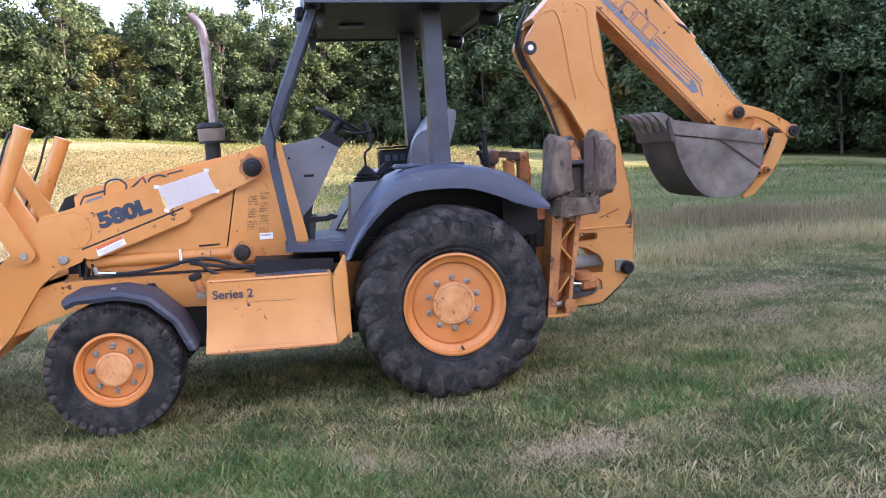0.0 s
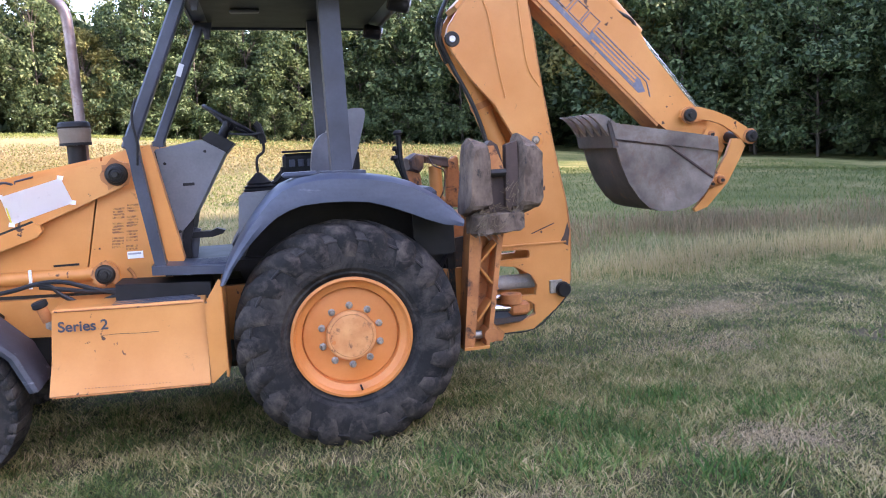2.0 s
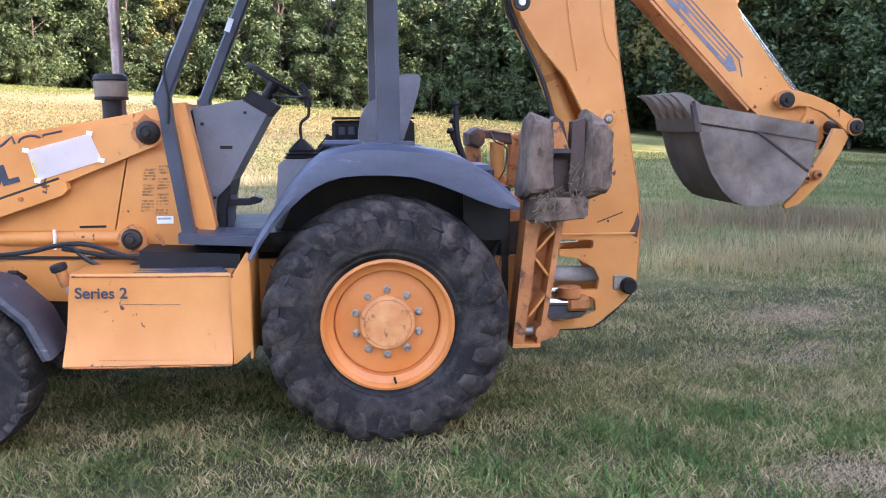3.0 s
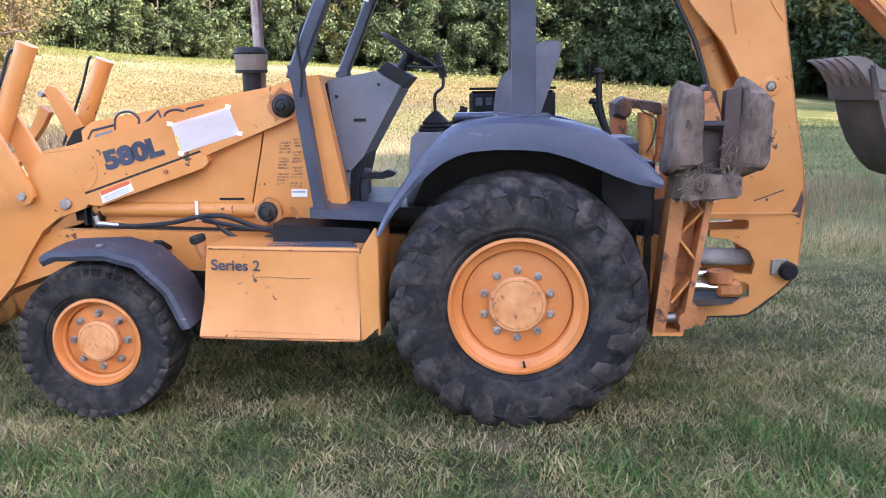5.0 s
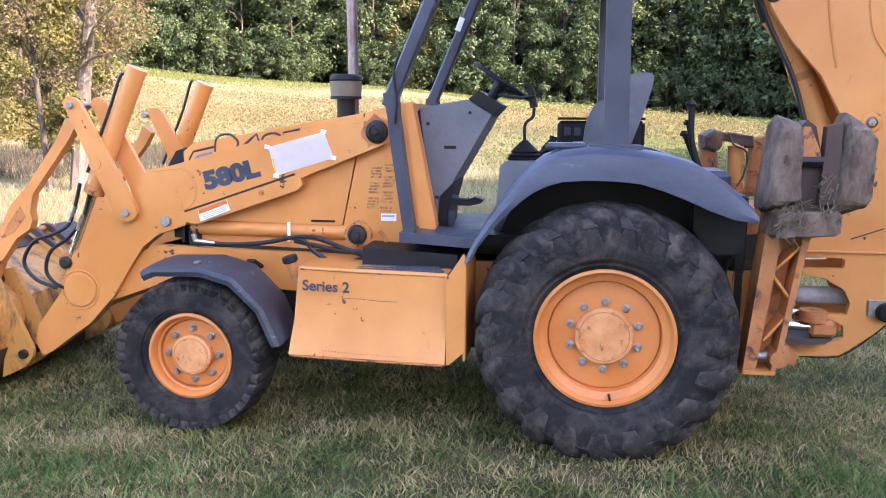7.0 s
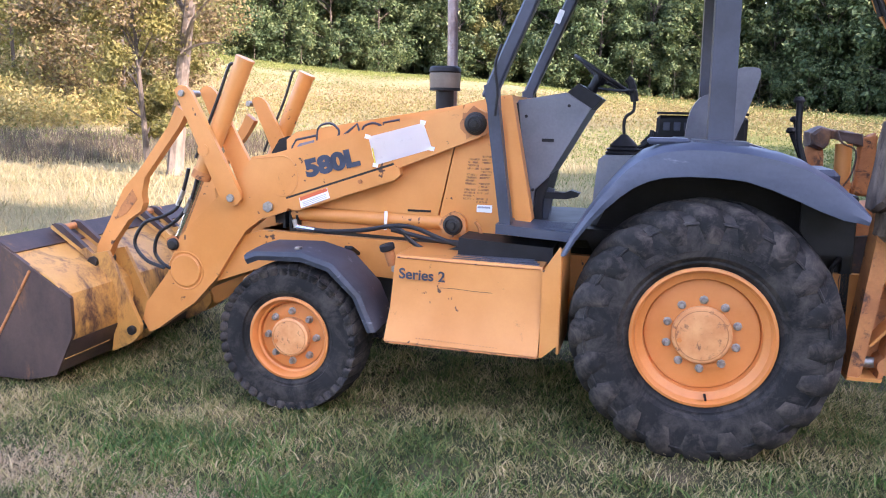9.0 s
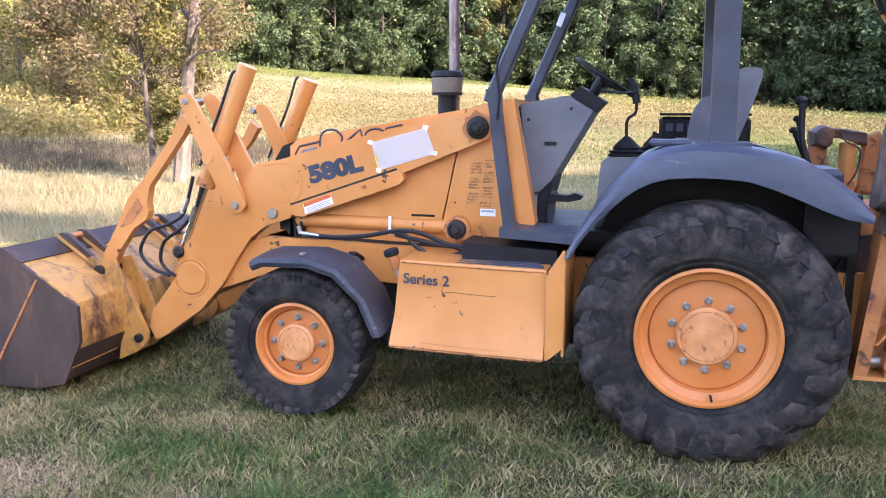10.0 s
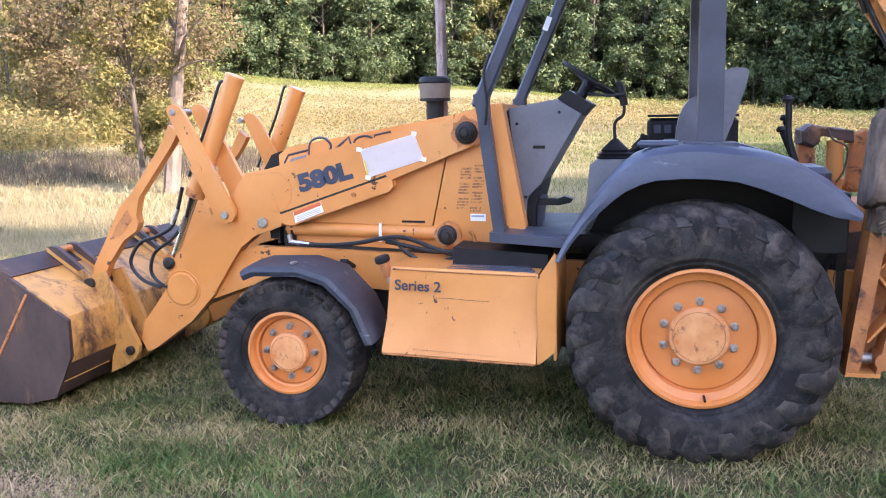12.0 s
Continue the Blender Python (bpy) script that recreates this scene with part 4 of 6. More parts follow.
EAR = [(-2.746, 0.862), (-2.735, 0.885), (-2.707, 0.893), (-2.665, 0.883), (-2.456, 0.72), (-2.354, 0.744), (-2.302, 0.641), (-2.144, 0.297), (-2.15, 0.25), (-2.181, 0.207), (-2.232, 0.171), (-2.35, 0.115), (-2.33, 0.248), (-2.31, 0.429), (-2.372, 0.568), (-2.516, 0.707)]


def side_arm(sgn):
    """One loader arm with its linkage and cylinders; sgn -1 is the side towards the camera."""
    def Y(v):
        return YC + sgn * v
    o = 0.44  # outer face of the arm
    d = 0.05 if sgn > 0 else 0.0  # the far tilt linkage sits a little lower
    arm = part("loader_arm", plate(ARM, Y(o), Y(o - 0.09), 0.008), YELLOW, loader, "orange bent loader arm")
    part("arm_bracket", plate(BRACKET, Y(o + 0.022), Y(o - 0.03), 0.006), YELLOW, arm)
    part("boss", lathe([(0, Y(o + 0.012)), (0.092, Y(o + 0.012)), (0.1, Y(o + 0.006)), (0.1, Y(o))], -1.868, 0.643, 40), YELLOW, arm, "round welded boss")
    part("boss_ring", tube([(-1.868 + 0.113 * math.cos(q), Y(o + 0.001), 0.643 + 0.113 * math.sin(q)) for q in np.linspace(0, math.tau, 41)], 0.005, 5, 1, sharp=True), YELLOW, arm)
    r = random.Random(11 + sgn)
    for sx, sz, sr in ((-0.112, 1.557, 0.088), (-0.225, 1.005, 0.078), (-1.945, 0.80, 0.052)):
        out = [(sx + sr * r.uniform(0.72, 1.12) * math.cos(q), sz + sr * r.uniform(0.72, 1.12) * math.sin(q)) for q in np.linspace(0, math.tau, 19)[:-1]]
        part("grease_stain", plate(out, Y(o + 0.0008), Y(o - 0.002), 0), RUSTY, arm, "dark greasy stain round the pin")
    part("seam_strip", beam((-1.2, Y(o + 0.012), 1.112), (-0.565, Y(o + 0.012), 1.327), 0.012, 0.02, 0), GREASE, arm)
    ring = [(-1.232 + 0.098 * math.cos(t), Y(o + 0.001), 1.235 + 0.115 * math.sin(t)) for t in np.linspace(-1.9, 1.6, 14)]
    part("weld_seam", tube([*ring, (-1.4, Y(o + 0.001), 1.33)], 0.0035, 5, 2), YELLOW, arm)
    part("arm_bolt", rod((-1.318, Y(o), 1.055), (-1.318, Y(o + 0.025), 1.055), 0.033, 6, bevel=0.004), ZINC, arm, "large zinc bolt head")
    part("pin_cap", lathe([(0, Y(o + 0.05)), (0.016, Y(o + 0.05)), (0.019, Y(o + 0.036)), (0.03, Y(o + 0.034)), (0.034, Y(o + 0.04)), (0.044, Y(o + 0.036)), (0.046, Y(o + 0.024)), (0.054, Y(o + 0.022)), (0.06, Y(o + 0.012)), (0.062, Y(o))], -0.112, 1.557, 20), GREASE, arm, "greasy black pivot cap")
    part("lever_pin", rod((-0.75, Y(o + 0.02), 1.225), (-0.75, Y(o + 0.04), 1.225), 0.012, 8), RUSTY, arm)
    # lift cylinder
    cyl = part("lift_cylinder", rod((-1.2, Y(o - 0.08), 1.017), (-0.27, Y(o - 0.08), 1.007), 0.041, 20), YELLOW, loader, "orange lift cylinder")
    part("cylinder_pin", lathe([(0, Y(o + 0.034)), (0.018, Y(o + 0.034)), (0.021, Y(o + 0.02)), (0.034, Y(o + 0.018)), (0.038, Y(o + 0.026)), (0.048, Y(o + 0.022)), (0.05, Y(o + 0.01)), (0.056, Y(o)), (0.056, Y(o - 0.09))], -0.225, 1.005, 20), GREASE, cyl, "greasy black pin cap")
    part("cylinder_eye", rod((-0.225, Y(o - 0.14), 1.005), (-0.225, Y(o - 0.02), 1.005), 0.07, 20), YELLOW, cyl)
    part("clip_band", tube([(-0.618, Y(o - 0.03), 1.06), (-0.617, Y(o - 0.026), 1.01), (-0.622, Y(o - 0.03), 0.955)], 0.009, 5, 3), WHITE, cyl, "white tie strap")
    # tilt linkage
    bar = part("tilt_link", plate([(x, z - d) for x, z in BAR], Y(o + 0.05), Y(o + 0.02), 0.006), YELLOW, loader, "flat orange tilt link")
    part("inner_link", plate([(x + 0.075, z - d) for x, z in BAR], Y(o - 0.1), Y(o - 0.13), 0.006), YELLOW, bar)
    for x, z, r in ((-1.828, 1.69, 0.02), (-1.533, 1.1, 0.024)):
        part("link_pin", rod((x, Y(o - 0.13), z - d), (x, Y(o + 0.064), z - d), r, 10, bevel=0.003), ZINC, bar)
    part("pin_boss", rod((-1.7, Y(o + 0.05), 1.37), (-1.7, Y(o + 0.056), 1.37), 0.035, 18), YELLOW, bar)
    guide = part("guide_link", plate([(x, z - d) for x, z in GUIDE], Y(o + 0.015), Y(o - 0.045), 0.008), YELLOW, loader, "curved orange bucket guide link")
    part("web", plate([(-2.2, 1.12), (-2.28, 1.02), (-2.33, 0.93), (-2.25, 0.97), (-2.17, 1.06)], Y(o + 0.019), Y(o + 0.014), 0), RUSTY, guide)
    tilt = part("tilt_cylinder", rod((-1.472 + d * 0.6, Y(o - 0.04), 1.885 - d), (-1.765 + d * 0.6, Y(o - 0.04), 1.22 - d), 0.053, 22, bevel=0.006), YELLOW, loader, "orange tilt cylinder barrel")
    part("cylinder_cap", rod((-1.468 + d * 0.6, Y(o - 0.04), 1.893 - d), (-1.475 + d * 0.6, Y(o - 0.04), 1.877 - d), 0.057, 22), YELLOW, tilt)
    part("piston_rod", rod((-1.75, Y(o - 0.04), 1.25), (-1.955, Y(o - 0.04), 0.79), 0.022, 14), CHROME, tilt, "shiny piston rod")
    part("hydraulic_pipe", tube([(-1.535, Y(o - 0.02), 1.865), (-1.56, Y(o - 0.01), 1.84), (-1.62, Y(o - 0.0), 1.68), (-1.7, Y(o - 0.0), 1.5), (-1.78, Y(o - 0.0), 1.32)], 0.009, 8, 5), HOSE, tilt)
    part("gland", rod((-1.755, Y(o - 0.04), 1.245), (-1.775, Y(o - 0.04), 1.2), 0.058, 20), RUSTY, tilt)
    part("rod_pin", lathe([(0, Y(o + 0.024)), (0.022, Y(o + 0.024)), (0.036, Y(o + 0.016)), (0.036, Y(o))], -1.945, 0.80, 16), GREASE, arm, "greasy black pin")
    for k, pts in enumerate(([(-1.81, 1.26), (-1.83, 1.19), (-1.86, 1.1), (-1.9, 1.02), (-2.0, 0.965), (-2.12, 0.92), (-2.19, 0.8), (-2.12, 0.7), (-1.995, 0.655)],
                             [(-1.775, 1.2), (-1.8, 1.12), (-1.83, 1.05), (-1.92, 0.945), (-2.04, 0.86), (-2.075, 0.75), (-2.03, 0.68), (-1.97, 0.65)])):
        part("hydraulic_hose", tube([(x, Y(o + 0.03 - 0.03 * k), z) for x, z in pts], 0.011, 8, 6), HOSE, arm, "black bucket hose")
        x, z = pts[2]
        part("hose_fitting", rod((x + 0.012, Y(o + 0.03 - 0.03 * k), z + 0.03), (x - 0.03, Y(o + 0.03 - 0.03 * k), z - 0.06), 0.015, 8), ZINC, arm)
    return arm


arm = side_arm(-1)
side_arm(1)
AY = YC - 0.44
lettering("model_number", "580L", 0.128, (-1.078, AY - 0.003, 1.238), 14.5, DECAL, arm, "dark blue model number", squeeze=1.27, bold=0.008)
lab = part("warning_label", plate([(-1.118, 1.118), (-0.951, 1.182), (-0.932, 1.126), (-1.108, 1.059)], AY - 0.0255, AY - 0.0225, 0), WHITE, arm, "white warning label with red band")
part("red_band", plate([(-1.115, 1.12), (-0.952, 1.181), (-0.946, 1.163), (-1.111, 1.1)], AY - 0.0275, AY - 0.0262, 0), RED, lab)
bm = bmesh.new()
for k in range(4):
    beam((-1.095 + k * 0.002, AY - 0.0268, 1.092 - k * 0.009), (-0.955 + k * 0.002, AY - 0.0268, 1.146 - k * 0.009), 0.003, 0.001, 0, bm)
part("print_bar", bm, INK, lab)

# supply hoses along the side
for pts in ([(-1.099, 0.959), (-0.925, 0.945), (-0.72, 0.961), (-0.553, 0.994), (-0.423, 0.992), (-0.263, 0.936), (-0.15, 0.905)], [(-0.56, 0.99), (-0.49, 0.97), (-0.44, 0.92), (-0.344, 0.866), (-0.248, 0.869), (-0.15, 0.9)],
            [(-0.55, 0.975), (-0.42, 0.95), (-0.3, 0.93), (-0.15, 0.925)]):
    part("hydraulic_hose", tube([(x, 5.66, z) for x, z in pts], 0.0125, 8, 6), HOSE, loader, "black hydraulic hose")
part("hose_fitting", rod((-1.11, 5.66, 0.96), (-1.0, 5.66, 0.95), 0.013, 8), CHROME, loader)
part("elbow_fitting", rod((-1.115, 5.66, 0.955), (-1.125, 5.66, 1.0), 0.014, 8), ZINC, loader)
part("dipstick_tube", tube([(-0.06, 5.76, 0.93), (-0.08, 5.75, 1.0), (-0.1, 5.74, 1.03)], 0.01, 6, 4), RUSTY, loader)

# loader bucket
by0, by1 = 5.25, 2 * YC - 5.25
SHELL = [(-2.78, 0.85), (-2.62, 0.752), (-2.42, 0.65), (-2.325, 0.56), (-2.298, 0.45), (-2.305, 0.34), (-2.35, 0.2), (-2.42, 0.1), (-2.6, 0.045), (-3.1, 0.03), (-3.42, 0.03)]
inner = [(-2.765, 0.825), (-2.63, 0.727), (-2.44, 0.628), (-2.352, 0.545), (-2.328, 0.45), (-2.335, 0.345), (-2.378, 0.215), (-2.44, 0.125), (-2.6, 0.07), (-3.1, 0.05), (-3.42, 0.042)]
bucket = part("loader_bucket", plate(SHELL + inner[::-1], by0, by1, 0.004), BUCKET_PAINT, loader, "wide worn loader bucket resting on grass, rust showing")
SIDE = [(-2.79, 0.862), (-2.62, 0.76), (-2.288, 0.55), (-2.286, 0.341), (-2.407, 0.09), (-2.6, 0.045), (-3.2, 0.045), (-3.42, 0.03), (-3.3, 0.2), (-3.0, 0.5)]
for a, b in ((by0 - 0.012, by0 + 0.014), (by1 - 0.014, by1 + 0.012)):
    part("side_plate", plate(SIDE, a, b, 0.004), RUST, bucket, "dark rusted bucket side")
part("lower_wear_plate", plate([(-2.308, 0.3), (-2.352, 0.19), (-2.42, 0.095), (-2.6, 0.04), (-2.6, 0.05), (-2.414, 0.106), (-2.345, 0.2), (-2.301, 0.3)], by0 - 0.002, by1 + 0.002, 0), RUST, bucket, "dark grimy lower bucket plate")
part("weld_line", tube([(-2.35, by0 - 0.005, 0.19), (-2.348, 5.45, 0.192), (-2.346, 5.64, 0.196)], 0.003, 5, 3), BUCKET_PAINT, bucket)
for yy in (5.665, 5.835, 2 * YC - 5.865, 2 * YC - 5.695):
    part("worn_ear_top", plate([(-2.735, 0.887), (-2.707, 0.895), (-2.663, 0.885), (-2.5, 0.757), (-2.53, 0.745), (-2.68, 0.845)], yy - 0.002, yy + 0.032, 0), RUST, bucket, "bare dark steel where paint wore off")
part("cutting_edge", plate([(-3.42, 0.025), (-3.42, 0.05), (-3.52, 0.03), (-3.5, 0.018)], by0 - 0.015, by1 + 0.015, 0.003), STEEL, bucket)
part("top_lip", plate([(-2.8, 0.855), (-2.78, 0.862), (-2.68, 0.803), (-2.65, 0.784), (-2.66, 0.774)], by0, by1, 0.001), RUST, bucket, "dark upper lip")
part("edge_bar", beam((-2.542, by0 - 0.014, 0.69), (-2.86, by0 - 0.014, 0.17), 0.016, 0.01, 0.003), RUSTY, bucket)
for yy in (5.665, 5.835, 2 * YC - 5.865, 2 * YC - 5.695):
    part("hinge_ear", plate(EAR, yy, yy + 0.03, 0.006), BUCKET_PAINT, bucket, "worn orange hinge plate")
for s in (-1, 1):
    y0 = YC + s * 0.44
    part("upper_pin", rod((-2.448, y0 - 0.1, 0.672), (-2.448, y0 + 0.16, 0.672), 0.034, 16, bevel=0.005), GREASE, bucket)
    part("ear_pin", rod((-2.707, y0 - 0.07, 0.86), (-2.707, y0 + 0.15, 0.86), 0.022, 16, bevel=0.005), RUSTY, bucket)
    part("lower_pin", rod((-2.2, y0 - 0.1, 0.265), (-2.195, y0 + 0.15, 0.275), 0.028, 16, bevel=0.005), GREASE, bucket)
part("cross_tube", rod((-1.9, 5.78, 0.55), (-1.9, 2 * YC - 5.78, 0.55), 0.08, 20), YELLOW, loader)

# front fender
def fender_strip(outer, under, y0, y1, lip, t=0.012):
    """A bent sheet that follows an outline, with a lip down its outer side."""
    bm = bmesh.new()
    rows = []
    for (x, z), (xu, zu) in zip(outer, under):
        rows.append([bm.verts.new(p) for p in ((x, y1, z + 0.01), (x, (y0 + y1) / 2, z + 0.014), (x, y0 + 0.05, z + 0.004), (x + (xu - x) * 0.12, y0 + 0.012, z + (zu - z) * 0.14), (x + (xu - x) * lip * 0.6, y0, z + (zu - z) * lip * 0.6), (xu, y0 + 0.006, zu))])
    for a, b in zip(rows, rows[1:]):
        for k in range(5):
            bm.faces.new((a[k], a[k + 1], b[k + 1], b[k]))
    bmesh.ops.recalc_face_normals(bm, faces=bm.faces)
    bmesh.ops.solidify(bm, geom=list(bm.faces), thickness=t)
    return bm


FF_U = [(-1.235, 0.80), (-1.17, 0.826), (-0.93, 0.831), (-0.785, 0.79), (-0.645, 0.66), (-0.565, 0.482)]
FF_O = [(-1.26, 0.85), (-1.2, 0.878), (-0.93, 0.886), (-0.755, 0.838), (-0.6, 0.682), (-0.515, 0.49)]
front_fender = part("front_fender", fender_strip(FF_O, FF_U, 5.3, 5.62, 0.9), FRONT_FENDER, loader, "scuffed dark plastic front fender")
part("fender_clip", block(-0.98, -0.95, 5.34, 5.38, 0.888, 0.902, 0.003), ZINC, front_fender)
part("fender_stay", beam((-0.8, 5.66, 0.86), (-0.8, 5.8, 0.8), 0.05, 0.02, 0.004), BLACK, front_fender)
part("front_fender", fender_strip(FF_O, FF_U, 2 * YC - 5.3, 2 * YC - 5.66, 0.9), FRONT_FENDER, loader, "scuffed dark plastic front fender")

# rear fenders
RF_O = [(0.412, 0.95), (0.449, 1.035), (0.51, 1.14), (0.57, 1.23), (0.64, 1.318), (0.7, 1.388), (0.765, 1.438), (0.86, 1.474), (0.98, 1.49), (1.1, 1.488), (1.237, 1.475), (1.37, 1.452), (1.478, 1.418), (1.6, 1.345), (1.69, 1.265), (1.745, 1.205)]
RF_U = [(0.44, 0.955), (0.49, 1.04), (0.557, 1.126), (0.618, 1.19), (0.68, 1.248), (0.735, 1.29), (0.8, 1.322), (0.87, 1.342), (0.98, 1.35), (1.1, 1.349), (1.22, 1.338), (1.33, 1.305), (1.434, 1.264), (1.53, 1.222), (1.63, 1.186), (1.735, 1.168)]
for a, b in ((5.27, 5.82), (2 * YC - 5.27, 2 * YC - 5.82)):
    rf = part("rear_fender", fender_strip(RF_O, RF_U, a, b, 1.0, 0.014), FENDER, loader, "faded dark plastic rear fender")
    part("rear_flap", plate([(1.5, 1.24), (1.6, 1.2), (1.735, 1.185), (1.74, 1.0), (1.7, 0.985), (1.58, 0.99), (1.5, 1.1)], (a + b) / 2 - 0.01, (a + b) / 2 + 0.01, 0.003), BLACK, rf, "black flap below the fender")
    part("inner_fender", plate([(0.5, 0.95), (0.62, 1.2), (0.8, 1.38), (1.0, 1.42), (1.3, 1.4), (1.55, 1.28), (1.72, 1.1), (1.74, 0.86), (1.5, 0.75), (0.6, 0.75)], b - 0.01, b + 0.01, 0), BLACK, rf, "black inner fender wall")
part("fender_pad", block(0.78, 0.98, 5.45, 5.6, 1.485, 1.515, 0.012), FENDER, loader)
part("post_foot", plate([(0.99, 1.47), (0.99, 1.51), (1.24, 1.505), (1.24, 1.46)], 5.47, 5.72, 0.008), FENDER, loader)

# tank box with step, battery box
def side_box(y_in):
    bm = bmesh.new()
    L = [(5.375, 0.878), (5.36, 0.862), (5.352, 0.62), (5.29, 0.445), (5.31, 0.432), (y_in, 0.432), (y_in, 0.878)]
    a = [bm.verts.new((-0.43 - 0.04 * (0.88 - z) / 0.44, y, z + 0.012)) for y, z in L]
    b = [bm.verts.new((0.322, y, z - 0.004)) for y, z in L]
    bm.faces.new(a[::-1]); bm.faces.new(b)
    for i in range(len(L)):
        j = (i + 1) % len(L)
        bm.faces.new((a[i], a[j], b[j], b[i]))
    return edge_round(bm, 0.006)
box = part("tank_box", side_box(5.78), YELLOW, loader, "orange side tank box with flared lower panel")
part("end_flange", plate([(0.325, 0.43), (0.325, 0.86), (0.405, 0.985), (0.415, 0.975), (0.415, 0.5), (0.34, 0.432)], 5.32, 5.345, 0.004), YELLOW, box)
part("end_panel", block(0.405, 0.42, 5.33, 5.75, 0.45, 0.96, 0.004), YELLOW, box)
bm = bmesh.new()
for k in range(3):
    block(-0.15, 0.3 - 0.02 * k, 5.4 + k * 0.05, 5.425 + k * 0.05, 0.874, 0.884, 0.002, bm)
part("grip_strip", bm, DARK, box, "worn dark grip strips")
bm = bmesh.new()
tube([(-0.2, 5.355, 0.737), (-0.12, 5.354, 0.738), (-0.02, 5.354, 0.732), (0.08, 5.354, 0.73)], 0.0013, 4, 3, bm)
part("scratch", bm, GREASE, box, "thin dark scratch")
for z, y in ((0.437, 5.293), (0.868, 5.36)):
    part("worn_edge", tube([(-0.46 if z < 0.6 else -0.42, y, z + 0.012), (-0.1, y, z + 0.003), (0.315, y, z - 0.004)], 0.0045, 5, 6), RUSTY, box, "rust-worn edge")
for k in range(26):
    part("dimple", block(-0.3 + 0.0165 * k, -0.292 + 0.0165 * k, 5.296, 5.31, 0.478 - 0.0006 * k, 0.483 - 0.0006 * k, 0), RUSTY, box)
# unseen box added on the far side, keeps light out from underneath
part("far_light_block", block(-0.45, 0.45, 6.62, 7.02, 0.3, 0.9, 0.04), BLACK, loader, "unseen black box added on the far side to block light")
lettering("series_lettering", "Series 2", 0.074, (-0.405, 5.334, 0.779), -1.5, DECAL, box, "dark blue lettering", squeeze=1.03, bold=0.0016)
neck = part("filler_neck", rod((-0.475, 5.46, 0.82), (-0.5, 5.45, 0.9), 0.028, 14), RUSTY, box)
part("filler_cap", rod((-0.5, 5.45, 0.895), (-0.51, 5.447, 0.93), 0.04, 14, bevel=0.006), BLACK, neck, "black filler cap")
part("frame_bolt", rod((-0.49, 5.6, 0.78), (-0.49, 5.56, 0.78), 0.03, 6), ZINC, loader)
part("battery_box", plate([(-0.142, 0.972), (0.35, 0.945), (0.35, 0.85), (-0.145, 0.862)], 5.53, 5.78, 0.006), BLACK, loader, "black battery box")
step = part("step_plate", plate([(0.056, 1.058), (0.45, 1.03), (0.45, 0.985), (0.056, 1.008)], 5.5, 5.86, 0.006), DARK, loader, "dark cab step")
floor_bm = bmesh.new()
block(0.1, 1.0, 5.7, 2 * YC - 5.7, 0.97, 1.03, 0.004, floor_bm)
part("cab_floor", floor_bm, BLACK, loader, "black ribbed rubber floor mat")
bm = bmesh.new()
for k in range(7):
    block(0.12, 0.48, 5.56 + k * 0.04, 5.575 + k * 0.04, 1.03, 1.045, 0.001, bm)
part("floor_rib", bm, DARK, loader)

# roof posts and canopy
AP = [(-0.03, 1.75), (0.04, 1.77), (0.05, 1.635), (0.13, 1.055), (0.072, 1.055), (0.004, 1.523), (-0.008, 1.64)]
for s in (-1, 1):
    def Y(v):
        return YC + s * v
    post = part("front_post", plate(AP, Y(0.66), Y(0.58), 0.008), DARK, loader, "dark slate front roof post")
    part("upper_post", beam((-0.012, Y(0.62), 1.685), (0.352, Y(0.62), 2.53), 0.068, 0.078, 0.01), DARK, post)
    part("wire", tube([(0.06, Y(0.672), 1.95), (0.03, Y(0.675), 1.85), (0.045, Y(0.675), 1.72), (0.035, Y(0.672), 1.6)], 0.007, 6, 5), BLACK, post)
    part("rear_post", plate([(1.062, 1.49), (1.18, 1.49), (1.168, 2.5), (1.052, 2.5)], Y(0.58), Y(0.45), 0.016), DARK, loader, "dark slate rear roof post")
    part("cowl_corner", plate([(0.045, 1.705), (0.082, 1.71), (0.21, 1.06), (0.19, 1.03), (0.12, 1.05)], Y(0.46), Y(0.36), 0.008), YELLOW, loader)
lab = part("post_label", beam((0.185, 2 * YC - 5.62 - 0.044, 2.17), (0.215, 2 * YC - 5.62 - 0.044, 2.25), 0.034, 0.004, 0), WHITE, loader, "small white sticker")
roof = part("canopy_roof", plate([(0.29, 2.535), (0.29, 2.64), (0.34, 2.69), (1.56, 2.66), (1.6, 2.61), (1.59, 2.5)], 5.34, 2 * YC - 5.34, 0.02), DARK, loader, "dark slate sheet-metal canopy roof")
bm = bmesh.new()
for p in ([(0.292, 2.515), (0.292, 2.56), (1.592, 2.525), (1.592, 2.48)],):
    plate(p, 5.332, 5.352, 0, bm)
    plate(p, 2 * YC - 5.352, 2 * YC - 5.332, 0, bm)
beam((0.3, 5.34, 2.535), (0.3, 2 * YC - 5.34, 2.535), 0.04, 0.016, 0, bm, up=(1, 0, 0))
beam((1.585, 5.34, 2.5), (1.585, 2 * YC - 5.34, 2.5), 0.04, 0.016, 0, bm, up=(1, 0, 0))
part("roof_rim", bm, DARK, roof)
part("ceiling_lining", plate([(0.4, 2.525), (0.4, 2.535), (1.48, 2.5), (1.48, 2.49)], 5.4, 2 * YC - 5.4, 0), BLACK, roof, "dark canopy lining")
part("ceiling_lamp", block(0.56, 0.74, 6.2, 6.28, 2.495, 2.515, 0.008), GREY, roof)
